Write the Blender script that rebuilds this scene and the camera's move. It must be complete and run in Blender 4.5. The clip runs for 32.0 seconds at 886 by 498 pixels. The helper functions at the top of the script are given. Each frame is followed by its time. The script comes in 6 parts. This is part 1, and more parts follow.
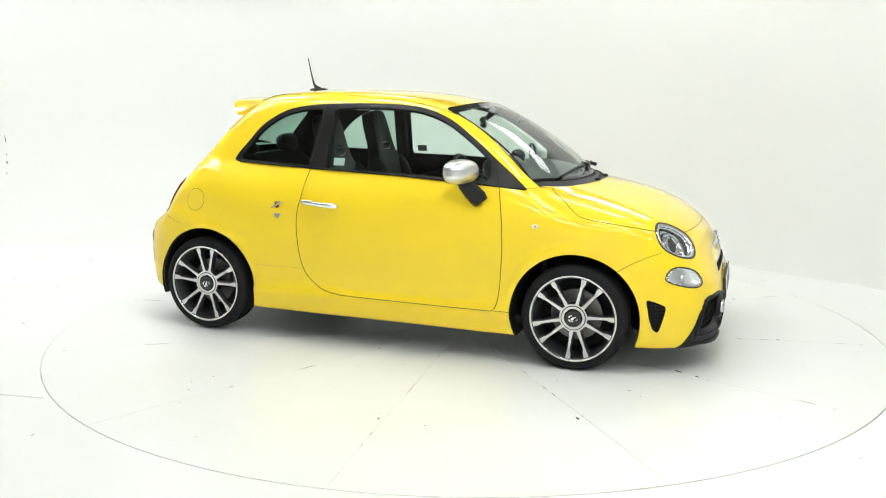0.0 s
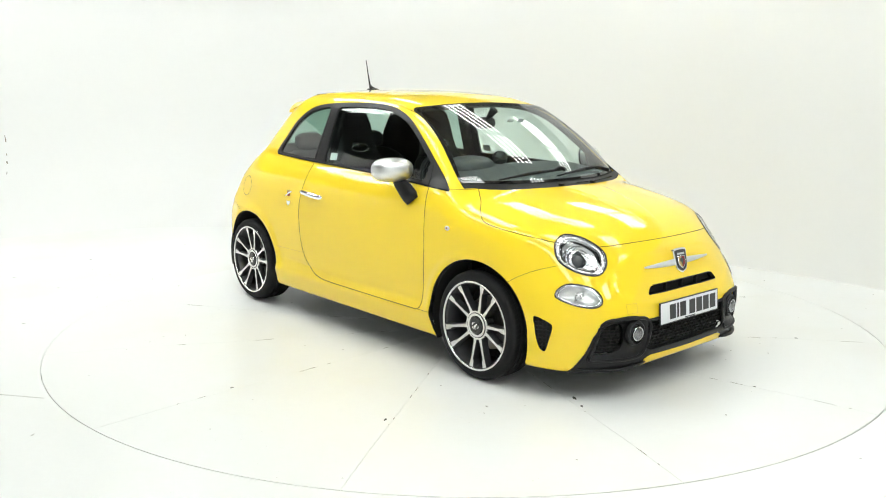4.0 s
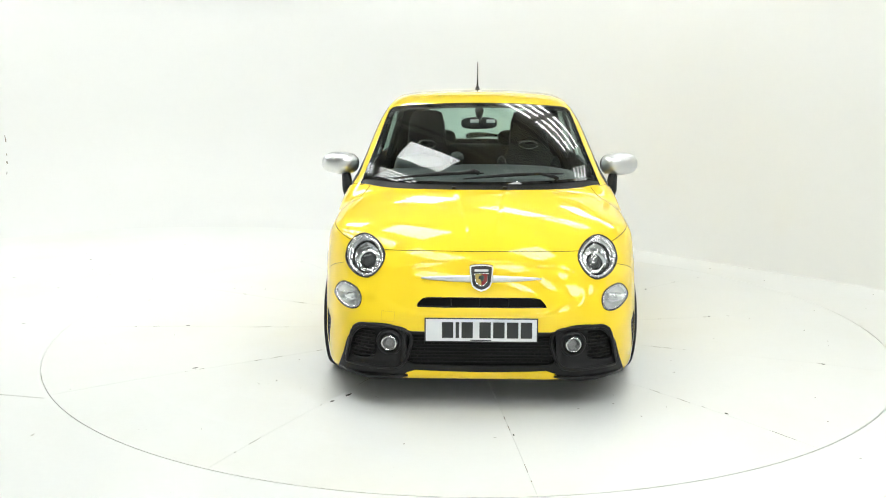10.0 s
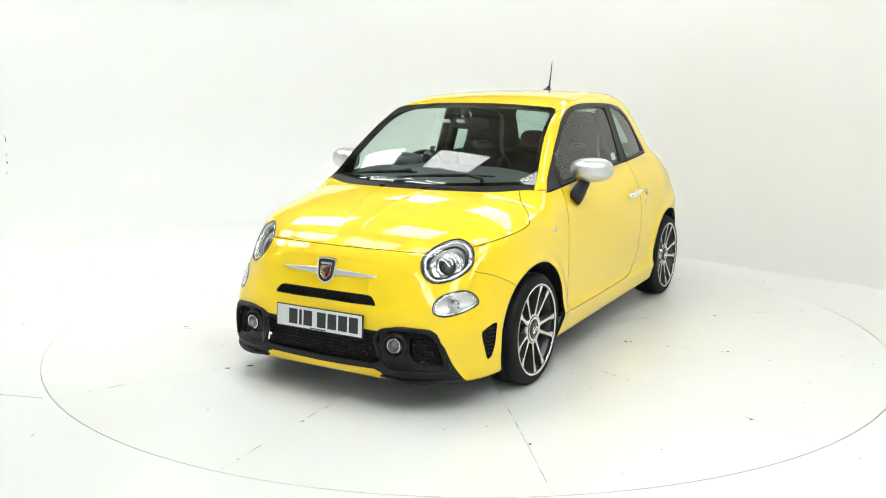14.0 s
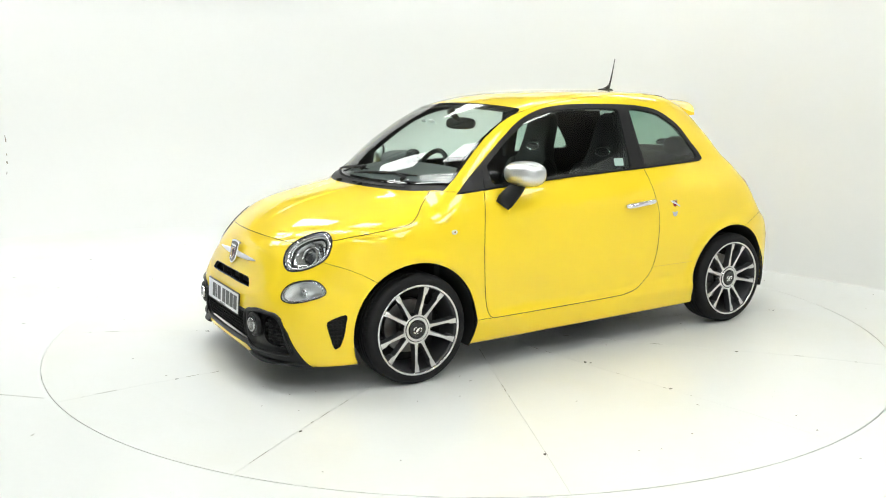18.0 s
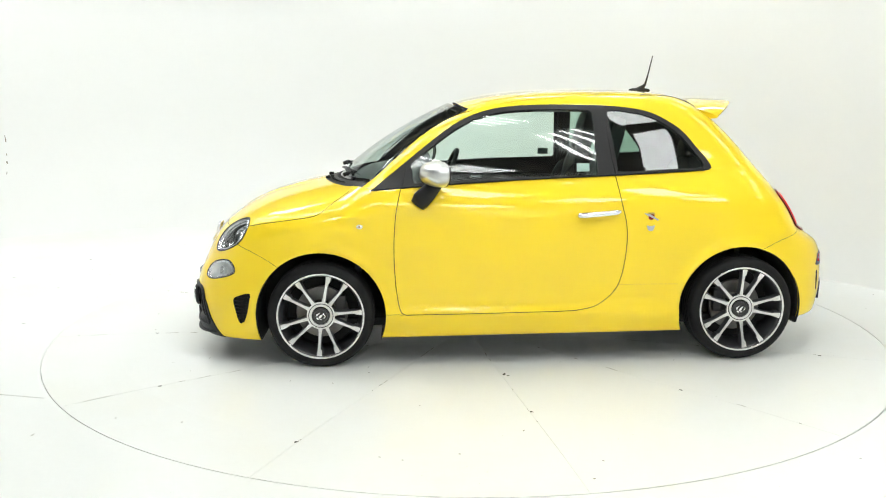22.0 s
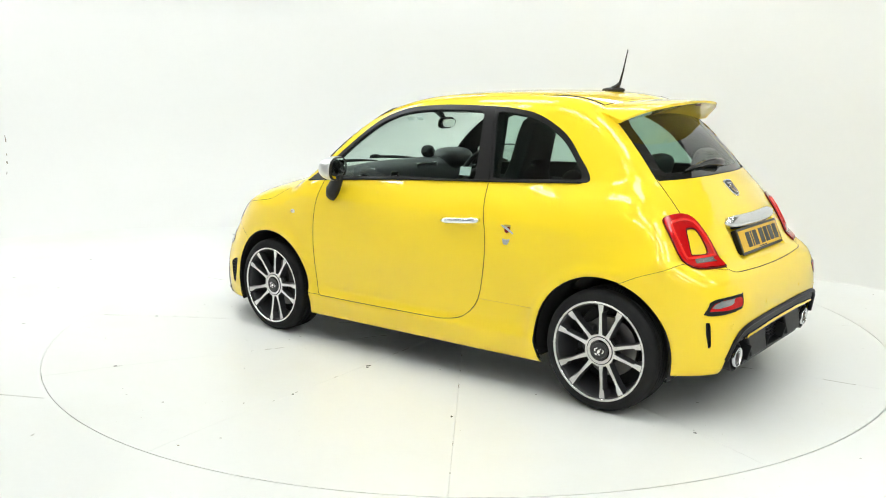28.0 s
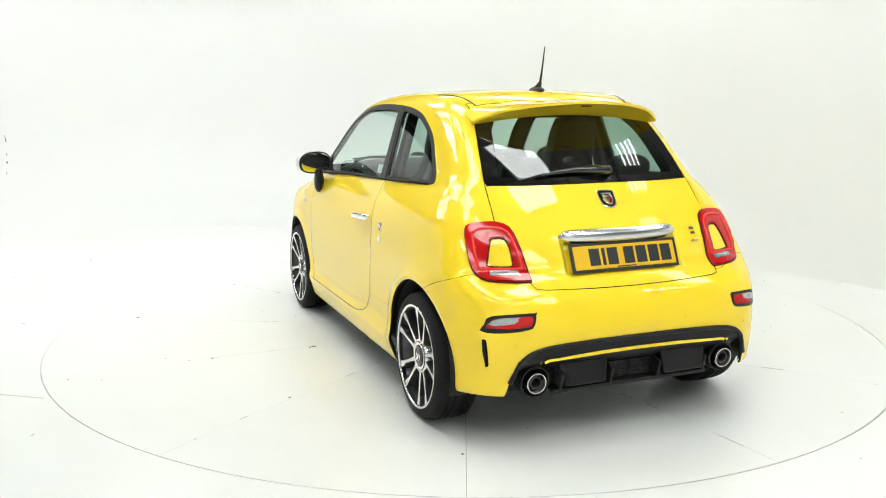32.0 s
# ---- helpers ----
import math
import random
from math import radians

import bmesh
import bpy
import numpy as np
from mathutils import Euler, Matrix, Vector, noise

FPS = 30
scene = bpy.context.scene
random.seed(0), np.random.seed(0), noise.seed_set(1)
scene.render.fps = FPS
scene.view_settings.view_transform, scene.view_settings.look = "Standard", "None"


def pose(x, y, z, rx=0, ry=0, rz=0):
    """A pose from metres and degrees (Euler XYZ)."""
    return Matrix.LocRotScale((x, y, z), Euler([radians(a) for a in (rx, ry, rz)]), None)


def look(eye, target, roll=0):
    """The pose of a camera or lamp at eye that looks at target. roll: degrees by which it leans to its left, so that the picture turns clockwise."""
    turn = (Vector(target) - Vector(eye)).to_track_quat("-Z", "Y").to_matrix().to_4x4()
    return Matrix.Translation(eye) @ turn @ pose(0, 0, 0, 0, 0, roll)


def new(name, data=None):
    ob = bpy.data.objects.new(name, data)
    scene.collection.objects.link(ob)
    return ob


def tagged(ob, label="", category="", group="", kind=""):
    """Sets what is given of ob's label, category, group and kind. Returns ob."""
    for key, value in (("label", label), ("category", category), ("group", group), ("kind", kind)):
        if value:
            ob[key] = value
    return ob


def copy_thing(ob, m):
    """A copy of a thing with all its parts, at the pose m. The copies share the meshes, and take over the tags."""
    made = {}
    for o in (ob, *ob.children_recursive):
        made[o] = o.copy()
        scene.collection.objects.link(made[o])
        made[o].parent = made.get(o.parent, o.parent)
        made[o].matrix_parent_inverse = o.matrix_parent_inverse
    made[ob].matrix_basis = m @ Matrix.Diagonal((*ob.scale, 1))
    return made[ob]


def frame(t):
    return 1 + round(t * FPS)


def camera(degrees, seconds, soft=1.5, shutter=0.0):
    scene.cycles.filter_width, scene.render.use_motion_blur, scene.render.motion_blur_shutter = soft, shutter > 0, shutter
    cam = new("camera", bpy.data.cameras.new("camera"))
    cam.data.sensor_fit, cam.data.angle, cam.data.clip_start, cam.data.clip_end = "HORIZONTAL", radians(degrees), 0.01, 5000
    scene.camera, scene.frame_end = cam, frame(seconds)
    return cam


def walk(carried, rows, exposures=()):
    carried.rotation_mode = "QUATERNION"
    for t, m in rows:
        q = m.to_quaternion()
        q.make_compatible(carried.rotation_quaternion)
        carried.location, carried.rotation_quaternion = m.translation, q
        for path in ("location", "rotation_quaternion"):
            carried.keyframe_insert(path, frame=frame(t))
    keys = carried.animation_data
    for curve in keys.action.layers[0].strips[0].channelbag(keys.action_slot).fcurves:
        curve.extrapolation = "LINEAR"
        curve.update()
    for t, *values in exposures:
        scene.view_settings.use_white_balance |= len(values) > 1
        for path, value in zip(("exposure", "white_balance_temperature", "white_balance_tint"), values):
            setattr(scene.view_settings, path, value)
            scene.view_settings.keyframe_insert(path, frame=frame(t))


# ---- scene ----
import itertools

SECONDS = 32.0
cam = camera(54.09, SECONDS, soft=1.05)
VIEW = look((0.0000, -5.4453, 1.4529), (-0.1272, -0.5270, 0.5617), 0.095)
walk(cam, [(0.0, VIEW), (SECONDS, VIEW)])


# ---- light: rows of ceiling lights, all of it bounced about a white studio ----
TUBE_GLOW, WALL_ROW_GLOW, PANEL_GLOW = 25.0, 16.0, 14.0
sky = bpy.data.worlds.new("studio_air")
scene.world = sky
sky.use_nodes = True
sky.node_tree.nodes["Background"].inputs[0].default_value = (.02, .02, .02, 1)
sky.node_tree.nodes["Background"].inputs[1].default_value = 1.0
scene.view_settings.exposure = -.50


# ---- materials ----
def shader(name, colour, rough=.5, metal=0.0, coat=0.0, ior=1.5, grain=0.0, scale=60.0, bump=0.0, stain=None, stain_scale=1.2, stain_amount=.5, glow=0.0, rough_var=0.0, spec=.5):
    m = bpy.data.materials.new(name)
    m.use_nodes = True
    t = m.node_tree
    b = t.nodes["Principled BSDF"]
    b.inputs["Base Color"].default_value = (*colour, 1)
    b.inputs["Roughness"].default_value = rough
    b.inputs["Metallic"].default_value = metal
    b.inputs["IOR"].default_value = ior
    b.inputs["Specular IOR Level"].default_value = spec
    b.inputs["Coat Weight"].default_value = coat
    b.inputs["Coat Roughness"].default_value = .03
    if glow:
        b.inputs["Emission Color"].default_value = (*colour, 1)
        b.inputs["Emission Strength"].default_value = glow
    if grain or bump or stain or rough_var:
        co = t.nodes.new("ShaderNodeTexCoord")
        fine = t.nodes.new("ShaderNodeTexNoise")
        fine.inputs["Scale"].default_value = scale
        fine.inputs["Detail"].default_value = 6
        t.links.new(co.outputs["Object"], fine.inputs["Vector"])
        big = t.nodes.new("ShaderNodeTexNoise")
        big.inputs["Scale"].default_value = stain_scale
        big.inputs["Detail"].default_value = 8
        big.inputs["Roughness"].default_value = .62
        t.links.new(co.outputs["Object"], big.inputs["Vector"])
        last = None
        if grain:
            mix = t.nodes.new("ShaderNodeMix")
            mix.data_type = "RGBA"
            mix.inputs[6].default_value = (*[c * (1 - grain) for c in colour], 1)
            mix.inputs[7].default_value = (*[min(1, c * (1 + grain)) for c in colour], 1)
            t.links.new(fine.outputs[0], mix.inputs[0])
            last = mix.outputs[2]
        if stain:
            ramp = t.nodes.new("ShaderNodeMapRange")
            ramp.inputs[1].default_value, ramp.inputs[2].default_value = .5, .75
            ramp.inputs[4].default_value = stain_amount
            t.links.new(big.outputs[0], ramp.inputs[0])
            mix = t.nodes.new("ShaderNodeMix")
            mix.data_type = "RGBA"
            mix.inputs[6].default_value = (*colour, 1)
            mix.inputs[7].default_value = (*stain, 1)
            if last:
                t.links.new(last, mix.inputs[6])
            t.links.new(ramp.outputs[0], mix.inputs[0])
            last = mix.outputs[2]
        if last:
            t.links.new(last, b.inputs["Base Color"])
        if rough_var:
            ramp = t.nodes.new("ShaderNodeMapRange")
            ramp.inputs[3].default_value, ramp.inputs[4].default_value = max(0, rough - rough_var), min(1, rough + rough_var)
            t.links.new(big.outputs[0], ramp.inputs[0])
            t.links.new(ramp.outputs[0], b.inputs["Roughness"])
        if bump:
            bp = t.nodes.new("ShaderNodeBump")
            bp.inputs["Strength"].default_value = bump
            bp.inputs["Distance"].default_value = .002
            t.links.new(fine.outputs[0], bp.inputs["Height"])
            t.links.new(bp.outputs[0], b.inputs["Normal"])
    return m


def pane(name, tint, gloss_at=.075):
    """Thin tinted glass: what lies behind shows through, and both sides mirror more at a glance."""
    m = bpy.data.materials.new(name)
    m.use_nodes = True
    t = m.node_tree
    t.nodes.remove(t.nodes["Principled BSDF"])
    see, gloss, lay, rise, fit, mix = (t.nodes.new(k) for k in ("ShaderNodeBsdfTransparent", "ShaderNodeBsdfGlossy", "ShaderNodeLayerWeight", "ShaderNodeMath", "ShaderNodeMath", "ShaderNodeMixShader"))
    see.inputs[0].default_value = (*tint, 1)
    gloss.inputs["Roughness"].default_value = 0.0
    lay.inputs[0].default_value = .5
    rise.operation, fit.operation = "POWER", "MULTIPLY_ADD"
    rise.inputs[1].default_value = 4.6
    fit.inputs[1].default_value, fit.inputs[2].default_value = 1 - gloss_at, gloss_at
    t.links.new(lay.outputs["Facing"], rise.inputs[0])
    t.links.new(rise.outputs[0], fit.inputs[0])
    t.links.new(fit.outputs[0], mix.inputs[0])
    t.links.new(see.outputs[0], mix.inputs[1])
    t.links.new(gloss.outputs[0], mix.inputs[2])
    t.links.new(mix.outputs[0], t.nodes["Material Output"].inputs[0])
    return m


def speckled(name, colour, rough, seed):
    """White floor paint with faint yellowed patches, scuffs and specks of dirt."""
    m = shader(name, colour, rough, grain=.015, scale=35, stain=(.72, .69, .58), stain_scale=.55, stain_amount=.35, rough_var=.10)
    t = m.node_tree
    b = t.nodes["Principled BSDF"]
    base = b.inputs["Base Color"].links[0].from_socket
    co = t.nodes.new("ShaderNodeTexCoord")
    place = t.nodes.new("ShaderNodeMapping")
    place.inputs["Location"].default_value = (seed, seed * 2, 0)
    t.links.new(co.outputs["Object"], place.inputs[0])
    for scale, low, high, dark, stretch in ((7.0, .035, .02, (.35, .33, .28), (1, 1, 1)), (3.0, .03, .016, (.45, .44, .40), (1, .22, 1)), (16.0, .05, .03, (.5, .48, .42), (1, 1, 1))):
        mp = t.nodes.new("ShaderNodeMapping")
        mp.inputs["Scale"].default_value = stretch
        mp.inputs["Rotation"].default_value = (0, 0, scale)
        t.links.new(place.outputs[0], mp.inputs[0])
        v = t.nodes.new("ShaderNodeTexVoronoi")
        v.inputs["Scale"].default_value = scale
        t.links.new(mp.outputs[0], v.inputs["Vector"])
        r = t.nodes.new("ShaderNodeMapRange")
        r.inputs[1].default_value, r.inputs[2].default_value = low, high
        t.links.new(v.outputs["Distance"], r.inputs[0])
        gate = t.nodes.new("ShaderNodeTexNoise")
        gate.inputs["Scale"].default_value = 1.7
        t.links.new(place.outputs[0], gate.inputs["Vector"])
        gr = t.nodes.new("ShaderNodeMapRange")
        gr.inputs[1].default_value, gr.inputs[2].default_value = .52, .68
        t.links.new(gate.outputs[0], gr.inputs[0])
        mul = t.nodes.new("ShaderNodeMath")
        mul.operation = "MULTIPLY"
        t.links.new(r.outputs[0], mul.inputs[0])
        t.links.new(gr.outputs[0], mul.inputs[1])
        mix = t.nodes.new("ShaderNodeMix")
        mix.data_type = "RGBA"
        mix.inputs[7].default_value = (*dark, 1)
        t.links.new(base, mix.inputs[6])
        t.links.new(mul.outputs[0], mix.inputs[0])
        base = mix.outputs[2]
    t.links.new(base, b.inputs["Base Color"])
    return m


PAINT = shader("yellow_paint", (.94, .672, .024), .5, coat=1.0, grain=.012, scale=900)
_paint = PAINT.node_tree.nodes["Principled BSDF"].inputs
_paint["Specular IOR Level"].default_value = .1
_paint["Coat IOR"].default_value = 1.5
_paint["Coat Roughness"].default_value = .012
# Body yellow made darker: the shade of shallow seams is in the colour.
SEAM_SHADE = shader("seam_shade_yellow", (.70, .45, .02), .6, grain=.05)
BLACK = shader("black_plastic", (.0095, .0095, .010), .45, spec=.28, grain=.15, scale=240, bump=.12)
TRIM = shader("satin_black_trim", (.013, .0125, .013), .40, spec=.3, grain=.08, scale=200)
GLOSS = shader("gloss_black", (.006, .006, .0065), .02, ior=1.6)
# Near-black parts; on yellow panels' turned-in edges it stands for seam shade.
DARK = shader("black_parts_and_shade", (.008, .008, .008), .8, grain=.2)
RUBBER = shader("tyre_rubber", (.010, .010, .0105), .7, spec=.22, grain=.25, scale=120, bump=.25, stain=(.018, .017, .016), stain_scale=9, stain_amount=.5)
CHROME = shader("chrome", (.88, .88, .88), .05, metal=1, rough_var=.02, stain_scale=30)
SATIN = shader("satin_silver", (.72, .73, .74), .20, metal=1, grain=.02, scale=300, rough_var=.04)
RIM_CUT = shader("diamond_cut_alloy", (.66, .66, .655), .26, metal=1, grain=.03, scale=150, rough_var=.06)
RIM_DARK = shader("anthracite_alloy", (.055, .056, .06), .34, metal=.35, coat=.35, grain=.1, scale=200)
STEEL = shader("brake_steel", (.20, .195, .19), .40, metal=1, grain=.12, scale=90, stain=(.22, .17, .13), stain_scale=14)
REVERSE_LENS = shader("reversing_lens_plastic", (.48, .49, .50), .16, metal=.7, grain=.3, scale=120)
FOG_BOWL = shader("dull_fog_lamp_bowl", (.24, .24, .245), .3, metal=.8, grain=.2, scale=120)
RUNNING_BOWL = shader("bright_lamp_bowl", (.93, .94, .94), .34, metal=1, rough_var=.08, stain_scale=30)
MIRROR_CAP = shader("satin_mirror_cap", (.72, .73, .74), .36, metal=1, grain=.02, scale=300, rough_var=.03)
LENS = shader("dark_projector_glass", (.03, .033, .036), .02, coat=1)
DIM = shader("dim_lamp_chrome", (.76, .77, .78), .16, metal=1, rough_var=.05, stain_scale=30)
REFLECTOR = shader("lamp_reflector", (.90, .91, .92), .18, metal=1, rough_var=.05, stain_scale=40)
RED = shader("red_lamp_plastic", (.50, .004, .005), .08, grain=.2, scale=60)
RED_LIT = shader("bright_red_lamp_plastic", (.80, .020, .014), .08, grain=.1, scale=60)
RED_DARK = shader("dark_red_lamp_rim", (.09, .002, .004), .4, spec=.2)
CLEAR = pane("clear_lamp_cover", (.96, .97, .97))
GLASS = pane("green_tinted_glass", (.86, .955, .915))
PRIVACY = pane("dark_tinted_glass", (.52, .68, .61))
LINING = shader("cabin_trim", (.010, .010, .0105), .72, spec=.25, grain=.2, scale=200, bump=.2)
HEADLINER = shader("headliner", (.23, .22, .21), .9, grain=.08, scale=300, bump=.1)
LEATHER = shader("black_leather", (.010, .010, .0105), .42, spec=.3, grain=.2, scale=160, bump=.25)
DASH = shader("grey_dashboard", (.06, .062, .066), .40, grain=.08, scale=140)
PLATE_WHITE = shader("white_plate", (.74, .76, .77), .28, coat=.3, grain=.02, scale=200)
PLATE_YELLOW = shader("yellow_plate", (.74, .44, .016), .35, spec=.3, grain=.03, scale=200)
INK = shader("plate_ink", (.018, .02, .02), .4)
BADGE_RED = shader("badge_red", (.22, .008, .012), .2, coat=.5)
BADGE_GOLD = shader("badge_gold", (.42, .30, .09), .3, metal=.5)
LABEL = shader("pale_label", (.62, .70, .68), .5)
WALL = shader("white_wall_paint", (.80, .803, .792), .55, grain=.01, scale=20, bump=.05, stain=(.775, .77, .74), stain_scale=.35, stain_amount=.5)
FLOOR_PAINT = speckled("white_floor_paint", (.795, .805, .79), .33, 3.1)
TABLE_PAINT = speckled("white_turntable_paint", (.795, .805, .79), .31, 7.7)
GRIME = shader("joint_grime", (.24, .21, .17), .8, grain=.3, scale=90)
PIT = shader("dark_pit", (.05, .05, .045), .8, grain=.2)
CEILING = shader("pale_roof_sheet", (.50, .485, .45), .55, grain=.04, scale=8)
CEILING_DARK = shader("dark_roof_sheet", (.24, .232, .213), .6, grain=.06, scale=8)
GIRDER = shader("grey_steel", (.20, .20, .19), .6, grain=.1)
TUBE = shader("lit_tube", (.965, 1, .985), .5, glow=TUBE_GLOW)
TUBE_WALL = shader("lit_tube_by_the_wall", (.965, 1, .985), .5, glow=WALL_ROW_GLOW)
DIFFUSER = shader("lit_diffuser", (.965, 1, .985), .5, glow=PANEL_GLOW)
FITTING = shader("white_lamp_fitting", (.75, .75, .74), .4, grain=.02)


# ---- mesh helpers ----
def sheet(name, verts, faces, materials, smooth=True, normals=None, index=None):
    me = bpy.data.meshes.new(name)
    me.from_pydata([tuple(map(float, v)) for v in verts], [], [tuple(map(int, f)) for f in faces])
    for m in materials if isinstance(materials, (list, tuple)) else [materials]:
        me.materials.append(m)
    if index is not None:
        me.polygons.foreach_set("material_index", np.array(index, np.int32))
    me.polygons.foreach_set("use_smooth", [smooth] * len(me.polygons))
    if normals is not None:
        me.normals_split_custom_set_from_vertices([tuple(map(float, n)) for n in normals])
    me.update()
    return me


def part(name, me, parent, label=""):
    ob = new(name, me)
    ob.parent = parent
    return tagged(ob, label)


def from_bm(name, bm, materials, smooth=False):
    me = bpy.data.meshes.new(name)
    bmesh.ops.recalc_face_normals(bm, faces=bm.faces[:])
    bm.to_mesh(me)
    bm.free()
    for m in materials if isinstance(materials, (list, tuple)) else [materials]:
        me.materials.append(m)
    me.polygons.foreach_set("use_smooth", [smooth] * len(me.polygons))
    return me


def block(name, size, at, material, bevel=.004, turn=(0, 0, 0), segments=2):
    bm = bmesh.new()
    bmesh.ops.create_cube(bm, size=1)
    for v in bm.verts:
        v.co = Vector((v.co.x * size[0], v.co.y * size[1], v.co.z * size[2]))
    if bevel:
        bmesh.ops.bevel(bm, geom=bm.edges[:], offset=min(bevel, min(size) * .45), segments=segments, profile=.6, affect="EDGES")
    bm.transform(pose(*at, *turn))
    return from_bm(name, bm, material)


def lathe(name, profile, m, material, segments=64, closed=False):
    """profile: (radius, height) along the axis z, then moved by the matrix m."""
    verts, faces, n = [], [], len(profile)
    for s in range(segments):
        a = 2 * math.pi * s / segments
        verts += [m @ Vector((r * math.cos(a), r * math.sin(a), h)) for r, h in profile]
    for s in range(segments):
        a, b = s * n, (s + 1) % segments * n
        for i in range(n if closed else n - 1):
            j = (i + 1) % n
            faces.append((a + i, b + i, b + j, a + j))
    me = sheet(name, verts, faces, material)
    bm = bmesh.new()
    bm.from_mesh(me)
    bmesh.ops.remove_doubles(bm, verts=bm.verts[:], dist=1e-6)
    for e in bm.edges:
        if len(e.link_faces) == 2 and e.calc_face_angle(0) > .6:
            e.smooth = False
    bmesh.ops.recalc_face_normals(bm, faces=bm.faces[:])
    bm.to_mesh(me)
    bm.free()
    return me


def rod(name, path, radius, material, sides=10, flat=1.0):
    """A round or flattened bar along a path; radius may be one per point."""
    q = [Vector(p) for p in path]
    r = radius if isinstance(radius, (list, tuple)) else [radius] * len(q)
    verts, faces = [], []
    for i, p in enumerate(q):
        d = (q[min(i + 1, len(q) - 1)] - q[max(i - 1, 0)]).normalized()
        u = d.cross(Vector((0, 0, 1)) if abs(d.z) < .9 else Vector((1, 0, 0))).normalized()
        w = d.cross(u)
        verts += [p + (u * math.cos(a) + w * math.sin(a) * flat) * r[i] for a in (2 * math.pi * k / sides for k in range(sides))]
    for i in range(len(q) - 1):
        for k in range(sides):
            a, b = i * sides + k, i * sides + (k + 1) % sides
            faces.append((a, b, b + sides, a + sides))
    faces += [tuple(range(sides))[::-1], tuple(len(verts) - sides + k for k in range(sides))]
    return sheet(name, verts, faces, material)


def pillow(name, at, size, material, power=2.6, turn=(0, 0, 0), rows=18, cols=28, bend=0.0):
    """A rounded cushion: a superellipsoid."""
    f = lambda v: math.copysign(abs(v) ** (2 / power), v)
    m, verts, faces = pose(*at, *turn), [], []
    for i in range(rows + 1):
        a = math.pi * (i / rows - .5)
        for k in range(cols):
            b = 2 * math.pi * k / cols
            x, y, z = f(math.cos(a)) * f(math.cos(b)), f(math.cos(a)) * f(math.sin(b)), f(math.sin(a))
            verts.append(m @ Vector((size[0] * x + bend * (y * y), size[1] * y, size[2] * z)))
    for i in range(rows):
        for k in range(cols):
            a, b = i * cols + k, i * cols + (k + 1) % cols
            faces.append((a, b, b + cols, a + cols))
    me = sheet(name, verts, faces, material)
    bm = bmesh.new()
    bm.from_mesh(me)
    bmesh.ops.remove_doubles(bm, verts=bm.verts[:], dist=1e-5)
    bm.to_mesh(me)
    bm.free()
    return me


def slab(name, pts, thick, m, material, bevel=.0, rim=None):
    """A flat plate with the outline pts in its own plane (x, y), thick along z, moved by m."""
    bm = bmesh.new()
    lo = [bm.verts.new(Vector((x, y, 0))) for x, y in pts]
    face = bm.faces.new(lo)
    ex = bmesh.ops.extrude_face_region(bm, geom=[face])
    for v in ex["geom"]:
        if isinstance(v, bmesh.types.BMVert):
            v.co.z += thick
    if bevel:
        top = [e for e in bm.edges if all(v.co.z > thick * .5 for v in e.verts)]
        bmesh.ops.bevel(bm, geom=top, offset=bevel, segments=2, profile=.6, affect="EDGES")
    bm.transform(m)
    return from_bm(name, bm, material)


def bowl(name, m, x0, x1, half_y, half_z, material, ring=False, power=2.5):
    """A rounded shell along x: a closing dome from x0 forward to x1, or a short open ring between them."""
    f = lambda v: math.copysign(abs(v) ** (2 / power), v)
    rows, cols = 14, 40
    stations = [(x0 + .010, .90), (x0 + .001, .92), (x0, .95), (x0 + .004, 1.0), (x1, 1.0)] if ring else \
        [(x0 + (x1 - x0) * t, max(.02, (1 - t ** 2.3) ** (1 / 2.3))) for t in (math.sin(math.pi / 2 * k / rows) for k in range(rows + 1))]
    verts = [m @ Vector((x, half_y * k * f(math.cos(a)), half_z * k * f(math.sin(a)))) for x, k in stations for a in (2 * math.pi * c / cols for c in range(cols))]
    faces = [(r * cols + c, r * cols + (c + 1) % cols, (r + 1) * cols + (c + 1) % cols, (r + 1) * cols + c) for r in range(len(stations) - 1) for c in range(cols)]
    faces += [] if ring else [tuple(range(cols))[::-1], tuple(range(len(verts) - cols, len(verts)))]
    bm = bmesh.new()
    vs = [bm.verts.new(v) for v in verts]
    for q in faces:
        bm.faces.new([vs[k] for k in q])
    me = from_bm(name, bm, material, True)
    me.polygons.foreach_set("use_smooth", [len(q.vertices) == 4 for q in me.polygons])
    return me


def facing(at, normal, up=(0, 0, 1)):
    """A pose whose z looks along normal and whose y is as near up as it goes."""
    z = Vector(normal).normalized()
    x = Vector(up).cross(z).normalized()
    return Matrix.Translation(at) @ Matrix((x, z.cross(x), z)).transposed().to_4x4()


def reach(axis, sign, a, b, start=2.2):
    """Where the car's skin is met along an axis, from outside: the third coordinate for each pair (a, b) of the other two."""
    a, b = np.atleast_1d(np.array(a, float)), np.atleast_1d(np.array(b, float))

    def at(k):
        q = [a, b]
        q.insert(axis, k)
        return body(*q)
    steps = sign * np.arange(start, 0 if axis != 2 else .3, -.02)
    grid = [np.repeat(a[:, None], len(steps), 1), np.repeat(b[:, None], len(steps), 1)]
    grid.insert(axis, np.repeat(steps[None, :], len(a), 0))
    far = steps[(body(*grid) < 0).argmax(1)]
    inn, out = far, far + sign * .02
    for _ in range(9):
        mid = (inn + out) / 2
        ins = at(mid) < 0
        inn, out = np.where(ins, mid, inn), np.where(ins, out, mid)
    return inn


